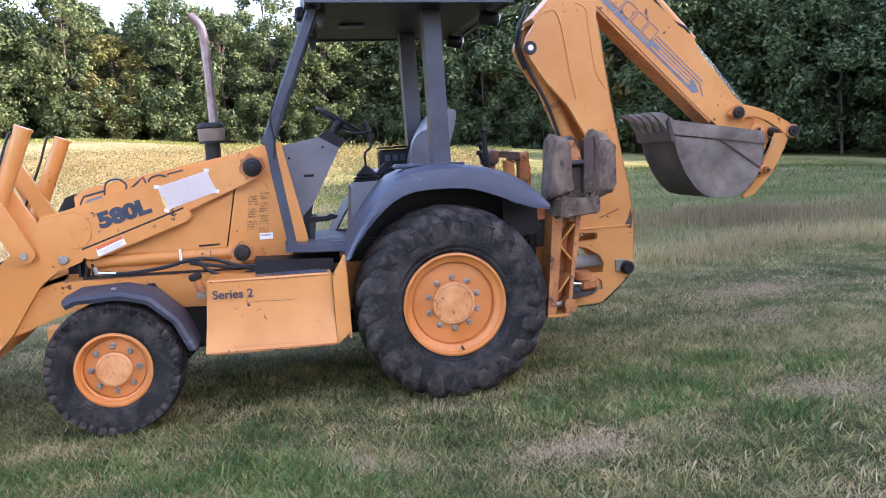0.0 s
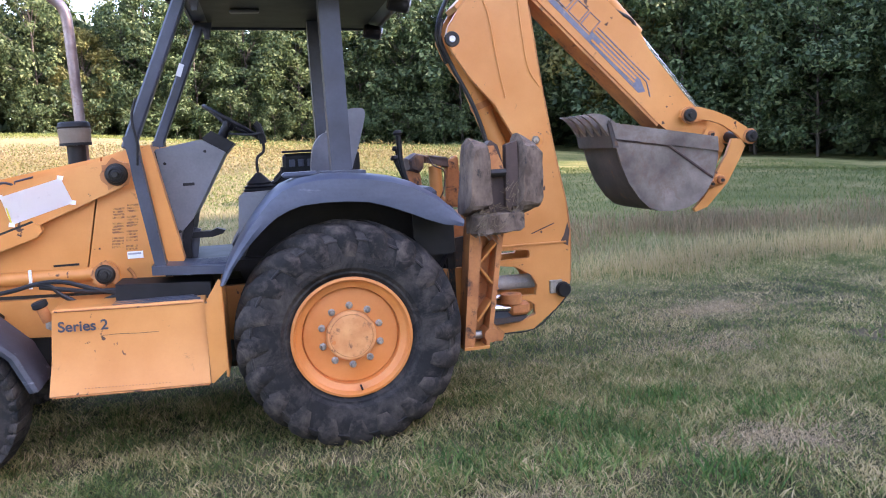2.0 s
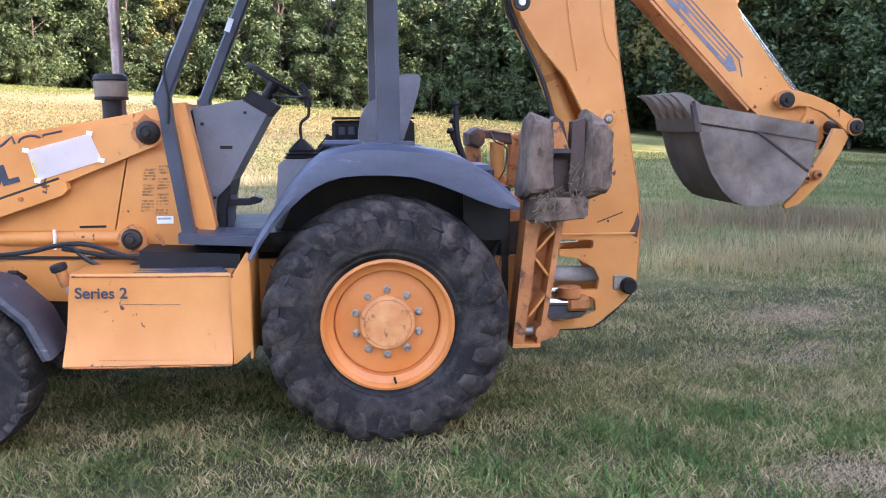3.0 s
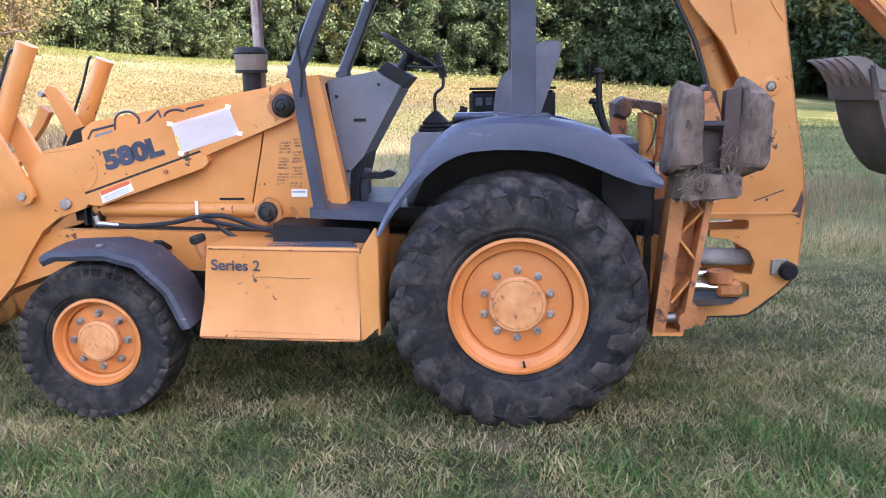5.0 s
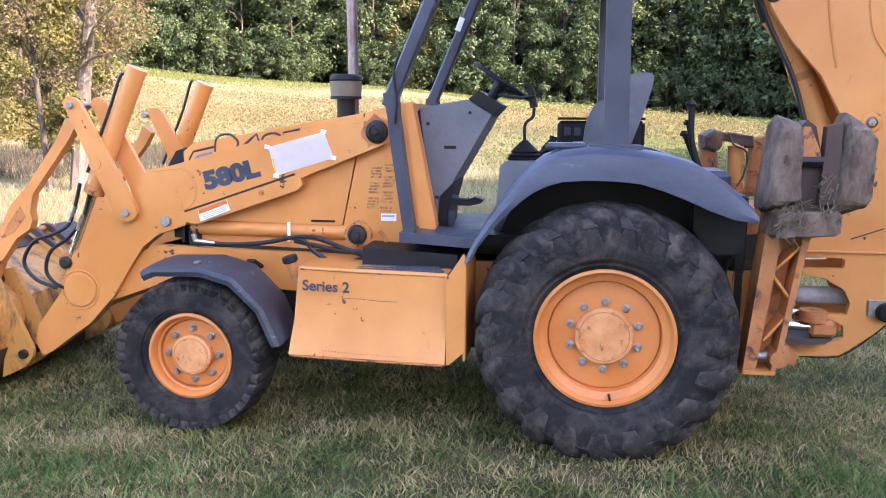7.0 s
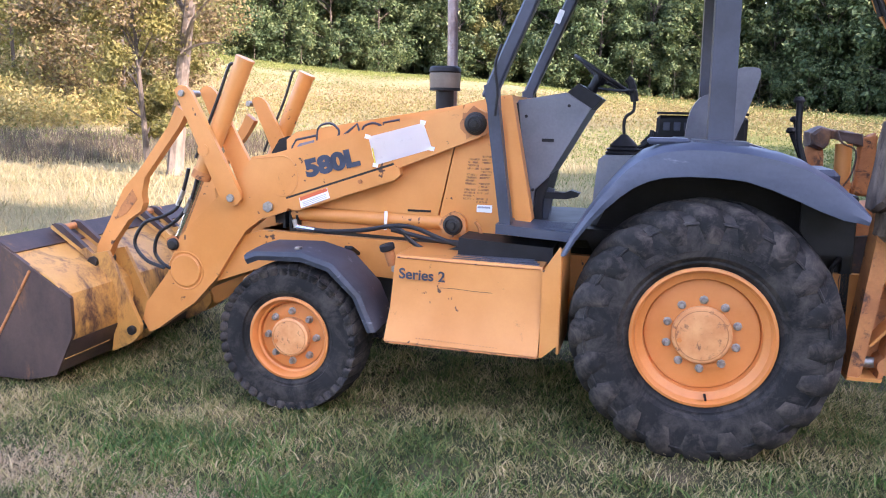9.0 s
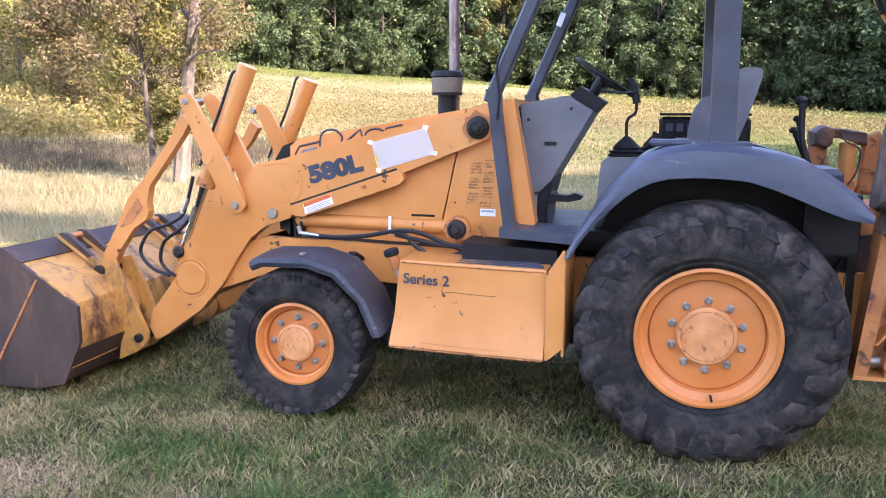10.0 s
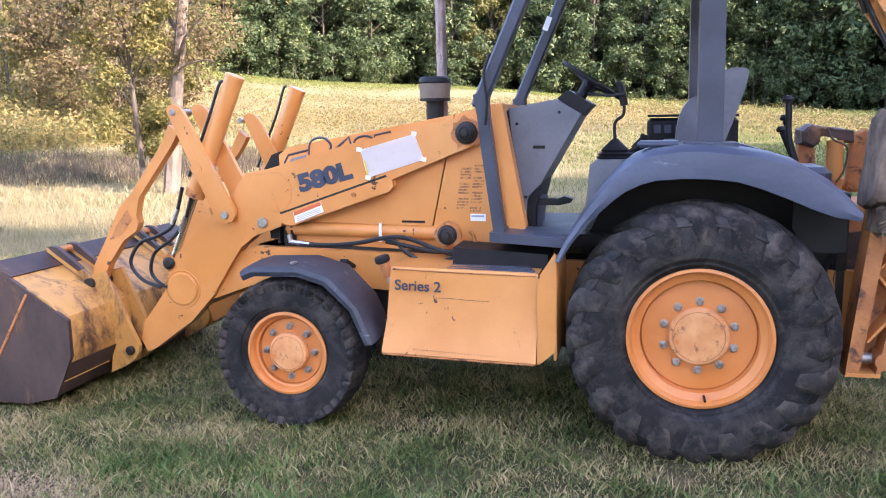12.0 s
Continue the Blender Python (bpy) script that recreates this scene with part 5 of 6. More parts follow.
for y in (5.62, 2 * YC - 5.62):
    part("roof_brace", plate([(0.36, 2.52), (0.43, 2.518), (0.405, 2.41), (0.375, 2.41)], y - 0.02, y + 0.02, 0.004), DARK, roof)
    lamp = part("work_lamp", rod((1.46, y + 0.08, 2.455), (1.58, y + 0.08, 2.43), 0.048, 18, bevel=0.01), BLACK, roof, "black round rear work lamp")
    part("lamp_glass", rod((1.578, y + 0.08, 2.43), (1.586, y + 0.08, 2.428), 0.042, 18), LENS, lamp)
    part("lamp_bracket", beam((1.48, y + 0.08, 2.5), (1.52, y + 0.08, 2.45), 0.03, 0.02, 0.002), BLACK, lamp)
part("front_lamp", block(0.24, 0.3, 5.6, 5.72, 2.46, 2.54, 0.012), BLACK, roof)

# dashboard shroud, steering wheel, levers, seat
SHROUD = [(0.045, 1.62), (0.085, 1.685), (0.34, 1.73), (0.475, 1.648), (0.26, 1.27), (0.19, 1.2), (0.175, 1.03), (0.115, 1.03)]
shroud = part("dash_shroud", plate(SHROUD, 5.93, 2 * YC - 5.93, 0.014), GREY, loader, "grey plastic dashboard shroud")
part("shroud_edge", plate([(0.06, 1.66), (0.085, 1.675), (0.16, 1.035), (0.115, 1.035)], 5.915, 5.93, 0.002), BLACK, shroud)
part("shroud_base", plate([(0.178, 1.03), (0.195, 1.2), (0.27, 1.29), (0.255, 1.22), (0.23, 1.13), (0.23, 1.03)], 5.96, 2 * YC - 5.96, 0.006), BLACK, shroud)
part("shroud_catch", block(0.22, 0.285, 5.922, 5.93, 1.465, 1.482, 0), BLACK, shroud)
for x, z in ((0.13, 1.6), (0.18, 1.2), (0.36, 1.66)):
    part("screw", rod((x, 5.92, z), (x, 5.93, z), 0.009, 8), BLACK, shroud)
part("instrument_pod", plate([(0.34, 1.735), (0.4, 1.78), (0.53, 1.70), (0.475, 1.64)], 6.0, 6.36, 0.012), BLACK, shroud, "black steering column pod")
part("steering_column", rod((0.43, YC, 1.7), (0.5, YC, 1.83), 0.03, 14), BLACK, loader)
wheel_m = Matrix.Translation((0.515, YC, 1.835)) @ Matrix.Rotation(radians(33), 4, "Y")
bm = tube([wheel_m @ Vector((0.185 * math.cos(t), 0.185 * math.sin(t), 0)) for t in np.linspace(0, math.tau, 25)], 0.013, 8, 1)
sw = part("steering_wheel", bm, BLACK, loader, "black three-spoke steering wheel")
for t in (0.5, 2.6, 4.7):
    part("spoke", tube([wheel_m @ Vector((0.02 * math.cos(t), 0.02 * math.sin(t), -0.03)), wheel_m @ Vector((0.18 * math.cos(t), 0.18 * math.sin(t), 0))], 0.01, 6, 2), BLACK, sw)
part("hub", rod(wheel_m @ Vector((0, 0, -0.05)), wheel_m @ Vector((0, 0, 0.015)), 0.035, 14), BLACK, sw)
part("column_lever", tube([(0.5, 6.1, 1.76), (0.62, 6.0, 1.745), (0.7, 5.95, 1.75)], 0.007, 6, 4), BLACK, loader)
pedal = part("pedal", plate([(0.158, 1.185), (0.35, 1.185), (0.385, 1.2), (0.435, 1.185), (0.42, 1.165), (0.38, 1.155), (0.36, 1.15), (0.158, 1.15)], 5.98, 6.06, 0.004), BLACK, loader, "black foot pedal")
part("pedal_arm", plate([(0.16, 1.03), (0.2, 1.22), (0.29, 1.2), (0.26, 1.03)], 6.02, 6.05, 0.004), DARK, pedal)
console = part("side_console", plate([(0.5, 1.03), (0.53, 1.38), (0.56, 1.405), (0.76, 1.41), (0.8, 1.37), (0.8, 1.03)], 5.88, 6.12, 0.03), GREY, loader, "grey plastic side console")
part("lever_boot", lathe([(0, 0), (0.09, 0), (0.1, 0.01), (0.085, 0.02), (0.095, 0.03), (0.07, 0.04), (0.075, 0.05), (0.035, 0.09), (0.014, 0.11), (0, 0.11)], 0, 0, 20), BLACK, console, "black rubber lever boot").matrix_local = Matrix.Translation((0.655, 6.0, 1.405)) @ Matrix.Rotation(radians(90), 4, "X")
part("control_lever", tube([(0.655, 6.0, 1.5), (0.65, 6.0, 1.57), (0.66, 6.0, 1.61), (0.695, 6.0, 1.64), (0.7, 6.0, 1.69)], 0.009, 8, 5), BLACK, console)
part("lever_grip", tube([(0.7, 6.0, 1.69), (0.69, 6.0, 1.74), (0.675, 6.0, 1.79), (0.655, 6.0, 1.81)], 0.021, 10, 4), BLACK, console, "black loader joystick grip")
part("side_lever", tube([(0.7, 6.02, 1.43), (0.76, 6.02, 1.46), (0.79, 6.02, 1.49), (0.8, 6.02, 1.54)], 0.011, 8, 4), BLACK, console)
part("lever_guard", plate([(0.76, 1.43), (0.74, 1.47), (0.8, 1.535), (0.83, 1.53), (0.81, 1.46)], 6.04, 6.08, 0.004), BLACK, console)
panel = part("rear_console", block(0.82, 1.34, 6.55, 6.72, 1.25, 1.62, 0.02), BLACK, loader, "black switch console")
for k in range(4):
    part("switch", block(0.86 + k * 0.06, 0.9 + k * 0.06, 6.54, 6.552, 1.53, 1.58, 0.004), DARK, panel)
part("console_rail", block(0.82, 1.34, 6.54, 6.73, 1.625, 1.64, 0.003), BLACK, panel)
def soft_outline(pts, steps=3):
    pts = [Vector((x, 0, z)) for x, z in pts]
    n = len(pts)
    out = []
    for i in range(n):
        a, b, c, d = (pts[(i + k) % n] for k in (-1, 0, 1, 2))
        for k in range(steps):
            t = k / steps
            p = 0.5 * (2 * b + (c - a) * t + (2 * a - 5 * b + 4 * c - d) * t * t + (3 * b - a - 3 * c + d) * t ** 3)
            out.append((p.x, p.z))
    return out


def cushion(x0, x1, y0, y1, z0, z1, lean, r=0.05):
    bm = bmesh.new()
    bmesh.ops.create_cube(bm, size=1, matrix=Matrix.Diagonal((x1 - x0, y1 - y0, z1 - z0, 1)))
    bmesh.ops.bevel(bm, geom=list(bm.edges), offset=r, segments=4, affect="EDGES")
    bm.transform(Matrix.Translation(((x0 + x1) / 2, (y0 + y1) / 2, (z0 + z1) / 2)) @ Matrix.Rotation(radians(lean), 4, "Y"))
    return bm
seat = part("seat", cushion(0.86, 1.2, YC - 0.26, YC + 0.26, 1.36, 1.5, 0, 0.055), VINYL, loader, "grey vinyl operator seat")
part("backrest", edge_round(plate(soft_outline([(1.03, 1.48), (1.05, 1.62), (1.13, 1.78), (1.21, 1.865), (1.3, 1.875), (1.33, 1.845), (1.3, 1.72), (1.24, 1.54), (1.2, 1.48)]), 6.04, 6.5, 0), 0.03, 3), VINYL, seat, "grey vinyl backrest")
part("side_bolster", edge_round(plate(soft_outline([(0.985, 1.48), (0.975, 1.57), (1.0, 1.67), (1.06, 1.73), (1.12, 1.7), (1.14, 1.48)]), 5.96, 6.06, 0), 0.025, 3), VINYL, seat)
part("seat_pedestal", block(0.92, 1.16, YC - 0.16, YC + 0.16, 1.03, 1.37, 0.02), BLACK, seat)
for k, (x, dz) in enumerate(((1.54, 0.32), (1.53, 0.16), (1.56, 0.22))):
    lever = part("backhoe_lever", tube([(1.6 + 0.02 * k, 6.1 + 0.1 * k, 1.33), (1.55 + 0.02 * k, 6.1 + 0.1 * k, 1.38 + dz * 0.4), (x, 6.1 + 0.1 * k, 1.38 + dz)], 0.014, 8, 4, taper=0.018), BLACK, loader, "black backhoe control lever")
    part("knob", lathe([(0, -0.02), (0.02, -0.018), (0.03, 0), (0.024, 0.012), (0, 0.016)], 0, 0, 12), BLACK, lever).matrix_local = Matrix.Translation((x - 0.005, 6.1 + 0.1 * k, 1.39 + dz)) @ Matrix.Rotation(radians(-90), 4, "X")
part("control_tower", block(1.55, 1.75, 5.98, 6.4, 0.9, 1.36, 0.03), DARK, loader)

# ---- backhoe ----
swing = part("swing_frame", plate([(1.78, 0.92), (1.78, 1.16), (1.98, 1.18), (2.06, 1.1), (2.1, 0.95)], YC - 0.2, YC + 0.2, 0.015), RUSTY, loader, "rusty orange rear swing frame")
part("lower_swing_plate", plate([(1.78, 0.36), (1.78, 0.46), (2.06, 0.46), (2.12, 0.4), (2.1, 0.35)], YC - 0.3, YC + 0.3, 0.01), RUSTY, swing)
part("rear_frame_plate", block(1.74, 1.8, YC - 0.4, YC + 0.4, 0.36, 1.25, 0.01), GREASE, swing)
BY0, BY1 = 6.1, 6.14
BOOM = [(1.885, 2.3), (1.9, 2.36), (1.985, 2.485), (2.075, 2.585), (2.3, 2.77), (2.32, 2.95), (2.42, 3.02), (2.5, 2.9), (2.44, 2.5), (2.515, 1.95), (2.6, 1.45), (2.65, 1.2), (2.672, 0.95), (2.66, 0.65), (2.64, 0.57), (2.56, 0.485), (2.39, 0.355), (2.14, 0.342),
        (2.12, 0.40), (2.29, 0.41), (2.405, 0.455), (2.4, 0.52), (2.37, 0.545), (2.14, 0.545), (2.14, 0.59), (2.41, 0.585), (2.425, 0.65), (2.39, 0.72), (2.28, 0.785), (2.17, 0.8), (2.17, 0.835), (2.37, 0.84), (2.38, 0.855), (2.38, 0.885), (2.365, 0.895),
        (2.15, 0.9), (2.12, 0.96), (2.2, 1.0), (2.24, 1.1), (2.26, 1.25), (2.4, 1.4), (2.36, 1.55), (2.3, 1.66), (2.19, 1.86), (2.03, 2.04), (1.925, 2.2)]
boom = part("boom", plate(BOOM, BY0, BY1, 0.006), YELLOW, loader, "tall orange backhoe boom")
part("boom_side", plate([(x + 0.0, z) for x, z in BOOM], BY1 + 0.26, BY1 + 0.3, 0.006), YELLOW, boom)
part("boom_back", plate([(2.41, 2.5), (2.44, 2.5), (2.515, 1.95), (2.6, 1.45), (2.65, 1.2), (2.672, 0.95), (2.645, 0.95), (2.62, 1.2), (2.57, 1.45), (2.485, 1.95)], BY1 + 0.0, BY1 + 0.26, 0.002), YELLOW, boom)
part("boom_cap", plate([(1.98, 2.47), (2.3, 2.77), (2.32, 2.95), (2.29, 2.97), (2.27, 2.8), (1.96, 2.5)], BY1, BY1 + 0.26, 0.002), YELLOW, boom)
part("pivot_pin", lathe([(0, BY0 - 0.014), (0.02, BY0 - 0.014), (0.022, BY0 - 0.008)], 1.925, 2.285, 20), WHITE, boom, "pale pin end")
part("pivot_bush", lathe([(0.022, BY0 - 0.008), (0.024, BY0 - 0.012), (0.045, BY0 - 0.012), (0.05, BY0)], 1.925, 2.285, 24), GREASE, boom)
part("rib", tube([(2.03, BY0 - 0.002, 2.53), (2.12, BY0 - 0.002, 2.545), (2.17, BY0 - 0.002, 2.42), (2.22, BY0 - 0.002, 2.1), (2.26, BY0 - 0.002, 1.9)], 0.007, 5, 5), YELLOW, boom)
part("rib", tube([(2.28, BY0 - 0.002, 2.6), (2.36, BY0 - 0.002, 2.55), (2.38, BY0 - 0.002, 2.4), (2.42, BY0 - 0.002, 2.1), (2.5, BY0 - 0.002, 1.96)], 0.006, 5, 5), YELLOW, boom)
part("bolt_ring", lathe([(0.03, BY0 - 0.01), (0.05, BY0 - 0.008), (0.056, BY0)], 2.454, 1.62, 24), YELLOW, boom)
part("bolt_head", lathe([(0, BY0 - 0.018), (0.02, BY0 - 0.018), (0.03, BY0 - 0.006)], 2.454, 1.62, 6), ZINC, boom)
part("stop_plate", block(2.51, 2.6, BY0 - 0.016, BY0, 0.585, 0.675, 0.004), ZINC, boom, "bare steel stop plate")
part("rubber_stop", lathe([(0, BY0 - 0.06), (0.04, BY0 - 0.06), (0.05, BY0 - 0.045), (0.052, BY0 - 0.01)], 2.6, 0.61, 20), BLACK, boom, "black rubber stop")
part("wear_mark", tube([(2.4, BY0 - 0.001, 1.0), (2.48, BY0 - 0.001, 1.03), (2.56, BY0 - 0.001, 1.06)], 0.004, 4, 3), GREASE, boom)
part("worn_edge", tube([(2.445, BY0 + 0.002, 2.48), (2.517, BY0 + 0.002, 1.95), (2.602, BY0 + 0.002, 1.45), (2.652, BY0 + 0.002, 1.2), (2.674, BY0 + 0.002, 0.95), (2.662, BY0 + 0.002, 0.66)], 0.0055, 5, 5), RUSTY, boom, "rust-worn edge")
part("worn_edge", tube([(2.64, BY0 + 0.002, 0.565), (2.56, BY0 + 0.002, 0.482), (2.39, BY0 + 0.002, 0.352), (2.15, BY0 + 0.002, 0.34)], 0.0055, 5, 5), GREASE, boom)
part("rust_patch", plate([(2.6, 0.93), (2.655, 0.9), (2.668, 1.0), (2.655, 1.06), (2.63, 0.98)], BY0 - 0.0015, BY0, 0), RUST, boom, "rusty rubbed patch")
part("boom_rib", beam((2.15, BY0 - 0.006, 0.93), (2.64, BY0 - 0.006, 0.93), 0.012, 0.012, 0.002), YELLOW, boom)
bc = part("boom_cylinder", rod((2.0, 6.28, 2.22), (2.36, 6.28, 1.3), 0.065, 22), YELLOW, loader, "orange boom lift cylinder")
part("cylinder_collar", rod((2.13, 6.28, 1.89), (2.145, 6.28, 1.85), 0.07, 22), RUSTY, bc)
part("hose_line", tube([(1.88, 6.16, 2.42), (1.86, 6.16, 2.3), (1.93, 6.16, 2.12), (2.06, 6.16, 1.86), (2.15, 6.16, 1.58)], 0.014, 8, 6), HOSE, bc)
part("hose_line", tube([(1.95, 6.18, 2.6), (1.87, 6.18, 2.44), (1.845, 6.18, 2.3), (1.9, 6.18, 2.14)], 0.014, 8, 6), HOSE, bc)
part("swing_cylinder", rod((1.9, 6.04, 0.54), (2.25, 6.04, 0.525), 0.027, 14), CHROME, loader, "bright swing cylinder rod")
part("swing_rod", rod((1.9, 6.1, 0.6), (2.16, 6.1, 0.59), 0.02, 14), CHROME, loader, "bright swing cylinder rod")
part("swing_cylinder_eye", block(2.2, 2.34, 6.0, 6.09, 0.475, 0.565, 0.02), RUSTY, loader)
part("swing_pin", rod((2.22, 6.04, 0.56), (2.22, 6.04, 0.62), 0.07, 16), RUSTY, loader)
part("hose_sleeve", tube([(1.95, 6.22, 0.7), (2.15, 6.2, 0.672), (2.44, 6.22, 0.665)], 0.05, 12, 6), surface("grey_fabric", (0.26, 0.25, 0.23), (0.4, 0.38, 0.35), 0.9, 0, 9.0, None, bump=0.5), loader, "grey fabric hose sleeve")
part("lower_casting", plate([(1.98, 0.34), (2.0, 0.46), (2.3, 0.46), (2.42, 0.4), (2.3, 0.35)], 6.16, 6.4, 0.01), GRIME, loader)
part("fork_plate", plate([(2.0, 0.42), (2.28, 0.44), (2.32, 0.47), (2.0, 0.47)], 6.0, 6.2, 0.006), GRIME, loader)

DIP = [(2.385, 2.66), (2.43, 2.85), (2.6, 2.98), (2.8, 2.72), (3.24, 2.3), (3.3, 2.2), (3.64, 1.78), (3.74, 1.68), (3.75, 1.63), (3.62, 1.525), (3.56, 1.53), (3.36, 1.69)]
DY = 6.15
dip = part("dipper", plate(DIP, DY, DY + 0.2, 0.008), YELLOW, loader, "orange dipper arm with faded stripe decal")
part("underside_edge", plate([(2.4, 2.63), (3.36, 1.68), (3.35, 1.665), (2.385, 2.62)], DY - 0.008, DY + 0.21, 0.002), RUSTY, dip)
# stripe decal
def on_dip(u, v):
    """u along the dipper from its upper end, v up from its lower edge."""
    d = Vector((3.36 - 2.385, 0, 1.69 - 2.66)).normalized()
    n = Vector((-d.z, 0, d.x))
    p = Vector((2.385, DY - 0.002, 2.66)) + d * u + n * v
    return p.x, p.z
bm = bmesh.new()
plate([on_dip(0.05, 0.05), on_dip(0.05, 0.09), on_dip(0.62, 0.085), on_dip(0.62, 0.05)], DY - 0.003, DY - 0.001, 0, bm)
plate([on_dip(0.62, 0.05), on_dip(0.6, 0.12), on_dip(1.08, 0.125), on_dip(1.16, 0.09), on_dip(1.13, 0.05)], DY - 0.003, DY - 0.001, 0, bm)
part("stripe", bm, FADED, dip, "faded blue grey stripe")
bm = bmesh.new()
for a, b in (((0.64, 0.075), (1.06, 0.083)), ((0.7, 0.1), (1.05, 0.106))):
    p, q = on_dip(*a), on_dip(*b)
    beam((p[0], DY - 0.004, p[1]), (q[0], DY - 0.004, q[1]), 0.014, 0.002, 0, bm)
part("print_bar", bm, YELLOW, dip)
bm = bmesh.new()
for k, w in enumerate((0.1, 0.095, 0.1, 0.09)):
    u0 = 0.16 + k * 0.118
    c = [(u0, 0.1), (u0, 0.2), (u0 + w, 0.205), (u0 + w, 0.1)]
    pts = [on_dip(*q) for q in c]
    tube([(x, DY - 0.002, z) for x, z in pts + pts[:1]], 0.0045, 4, 1, bm, sharp=True)
for q in ([(0.62, 0.14), (1.12, 0.145), (1.21, 0.09)], [(0.62, 0.165), (1.13, 0.17)]):
    tube([(on_dip(*p)[0], DY - 0.002, on_dip(*p)[1]) for p in q], 0.0045, 4, 1, bm, sharp=True)
part("stripe_outline", bm, FADED, dip, "faded outlined shapes")
part("cylinder_bracket", plate([(3.12, 2.4), (3.24, 2.34), (3.3, 2.23), (3.2, 2.28)], DY + 0.02, DY + 0.16, 0.006), YELLOW, dip)
bcy = part("bucket_cylinder", rod((2.75, DY + 0.1, 2.86), (3.27, DY + 0.1, 2.3), 0.05, 18), YELLOW, loader, "orange bucket cylinder")
part("piston_rod", rod((3.26, DY + 0.1, 2.31), (3.78, DY + 0.1, 1.69), 0.025, 14), CHROME, bcy, "shiny piston rod")
part("hose_line", tube([(2.66, DY + 0.06, 2.9), (2.95, DY + 0.05, 2.62), (3.06, DY + 0.05, 2.48), (3.2, DY + 0.05, 2.4), (3.24, DY + 0.05, 2.34)], 0.012, 8, 5), HOSE, bcy)
DL = [(3.505, 1.72), (3.52, 1.765), (3.565, 1.788), (3.64, 1.785), (3.75, 1.757), (3.88, 1.705), (4.0, 1.635), (4.065, 1.585), (4.075, 1.55), (4.04, 1.515), (3.99, 1.525), (3.93, 1.585), (3.82, 1.655), (3.72, 1.69), (3.65, 1.695), (3.6, 1.675), (3.54, 1.68)]
for y in (DY - 0.05, DY + 0.22):
    part("upper_link", plate(DL, y, y + 0.03, 0.005), YELLOW, dip)
for y in (DY - 0.045, DY + 0.215):
    part("lower_link", plate([(3.9, 1.555), (3.965, 1.55), (4.0, 1.5), (3.955, 1.41), (3.86, 1.25), (3.81, 1.2), (3.7, 1.09), (3.61, 1.06), (3.6, 1.085), (3.68, 1.16), (3.74, 1.27), (3.85, 1.44)], y, y + 0.03, 0.005), YELLOW, dip)
for x, z, r, o in ((3.566, 1.73, 0.045, 0.09), (4.032, 1.563, 0.042, 0.09), (3.795, 1.272, 0.03, 0.085), (3.715, 1.25, 0.027, 0.09), (3.72, 1.59, 0.028, 0.09)):
    part("link_pin", rod((x, DY - o, z), (x, DY + 0.29, z), r, 16, bevel=0.006), GREASE if r > 0.035 else RUSTY, dip)
    part("washer", rod((x, DY - o + 0.026, z), (x, DY - o + 0.036, z), r * 1.3, 18, bevel=0.002), RUSTY if r > 0.035 else YELLOW, dip)
    part("pin_bolt", rod((x, DY - o - 0.012, z), (x, DY - o, z), r * 0.42, 6), GREASE, dip)
part("pin_ear", plate([(3.65, 1.58), (3.69, 1.64), (3.75, 1.64), (3.79, 1.58), (3.75, 1.51), (3.63, 1.53)], DY - 0.075, DY - 0.045, 0.005), YELLOW, dip)
# digging bucket
SIDEB = [(2.93, 1.715), (2.965, 1.69), (3.705, 1.568), (3.715, 1.44), (3.677, 1.293), (3.62, 1.2), (3.562, 1.145), (3.48, 1.108), (3.387, 1.093), (3.282, 1.097), (3.2, 1.125), (3.135, 1.185), (3.057, 1.297), (3.005, 1.42), (2.97, 1.55)]
ky0, ky1 = 5.98, 6.56
dig = part("digging_bucket", plate(SIDEB, ky0, ky0 + 0.02, 0.004), STEEL, loader, "worn bare steel digging bucket with teeth")
part("bucket_side", plate(SIDEB, ky1 - 0.02, ky1, 0.004), STEEL, dig)
sh = [(2.925, 1.72)] + SIDEB[:2:-1] + [(3.705, 1.56)]
part("bucket_shell", plate(sh + [(x + (3.33 - x) * 0.06, z + (1.42 - z) * 0.06) for x, z in sh[::-1]], ky0 + 0.004, ky1 - 0.004, 0.003), GRIME, dig, "grimy curved bucket shell")
part("rim_plate", plate([(2.93, 1.73), (2.97, 1.7), (3.708, 1.575), (3.714, 1.48), (3.3, 1.545), (2.965, 1.598)], ky0 - 0.012, ky0, 0.003), STEEL, dig, "heavy side cutting plate")
part("weld_bar", beam((3.34, ky0 - 0.005, 1.538), (3.67, ky0 - 0.005, 1.3), 0.016, 0.012, 0.003), RUST, dig)
part("rim_weld", tube([(2.965, ky0 - 0.004, 1.59), (3.2, ky0 - 0.004, 1.555), (3.36, ky0 - 0.004, 1.53)], 0.006, 5, 3), RUST, dig)
part("lip_plate", plate([(2.915, 1.7), (2.95, 1.71), (2.985, 1.54), (2.945, 1.54)], ky0 - 0.01, ky1 + 0.01, 0.004), GRIME, dig, "dark worn lip plate")
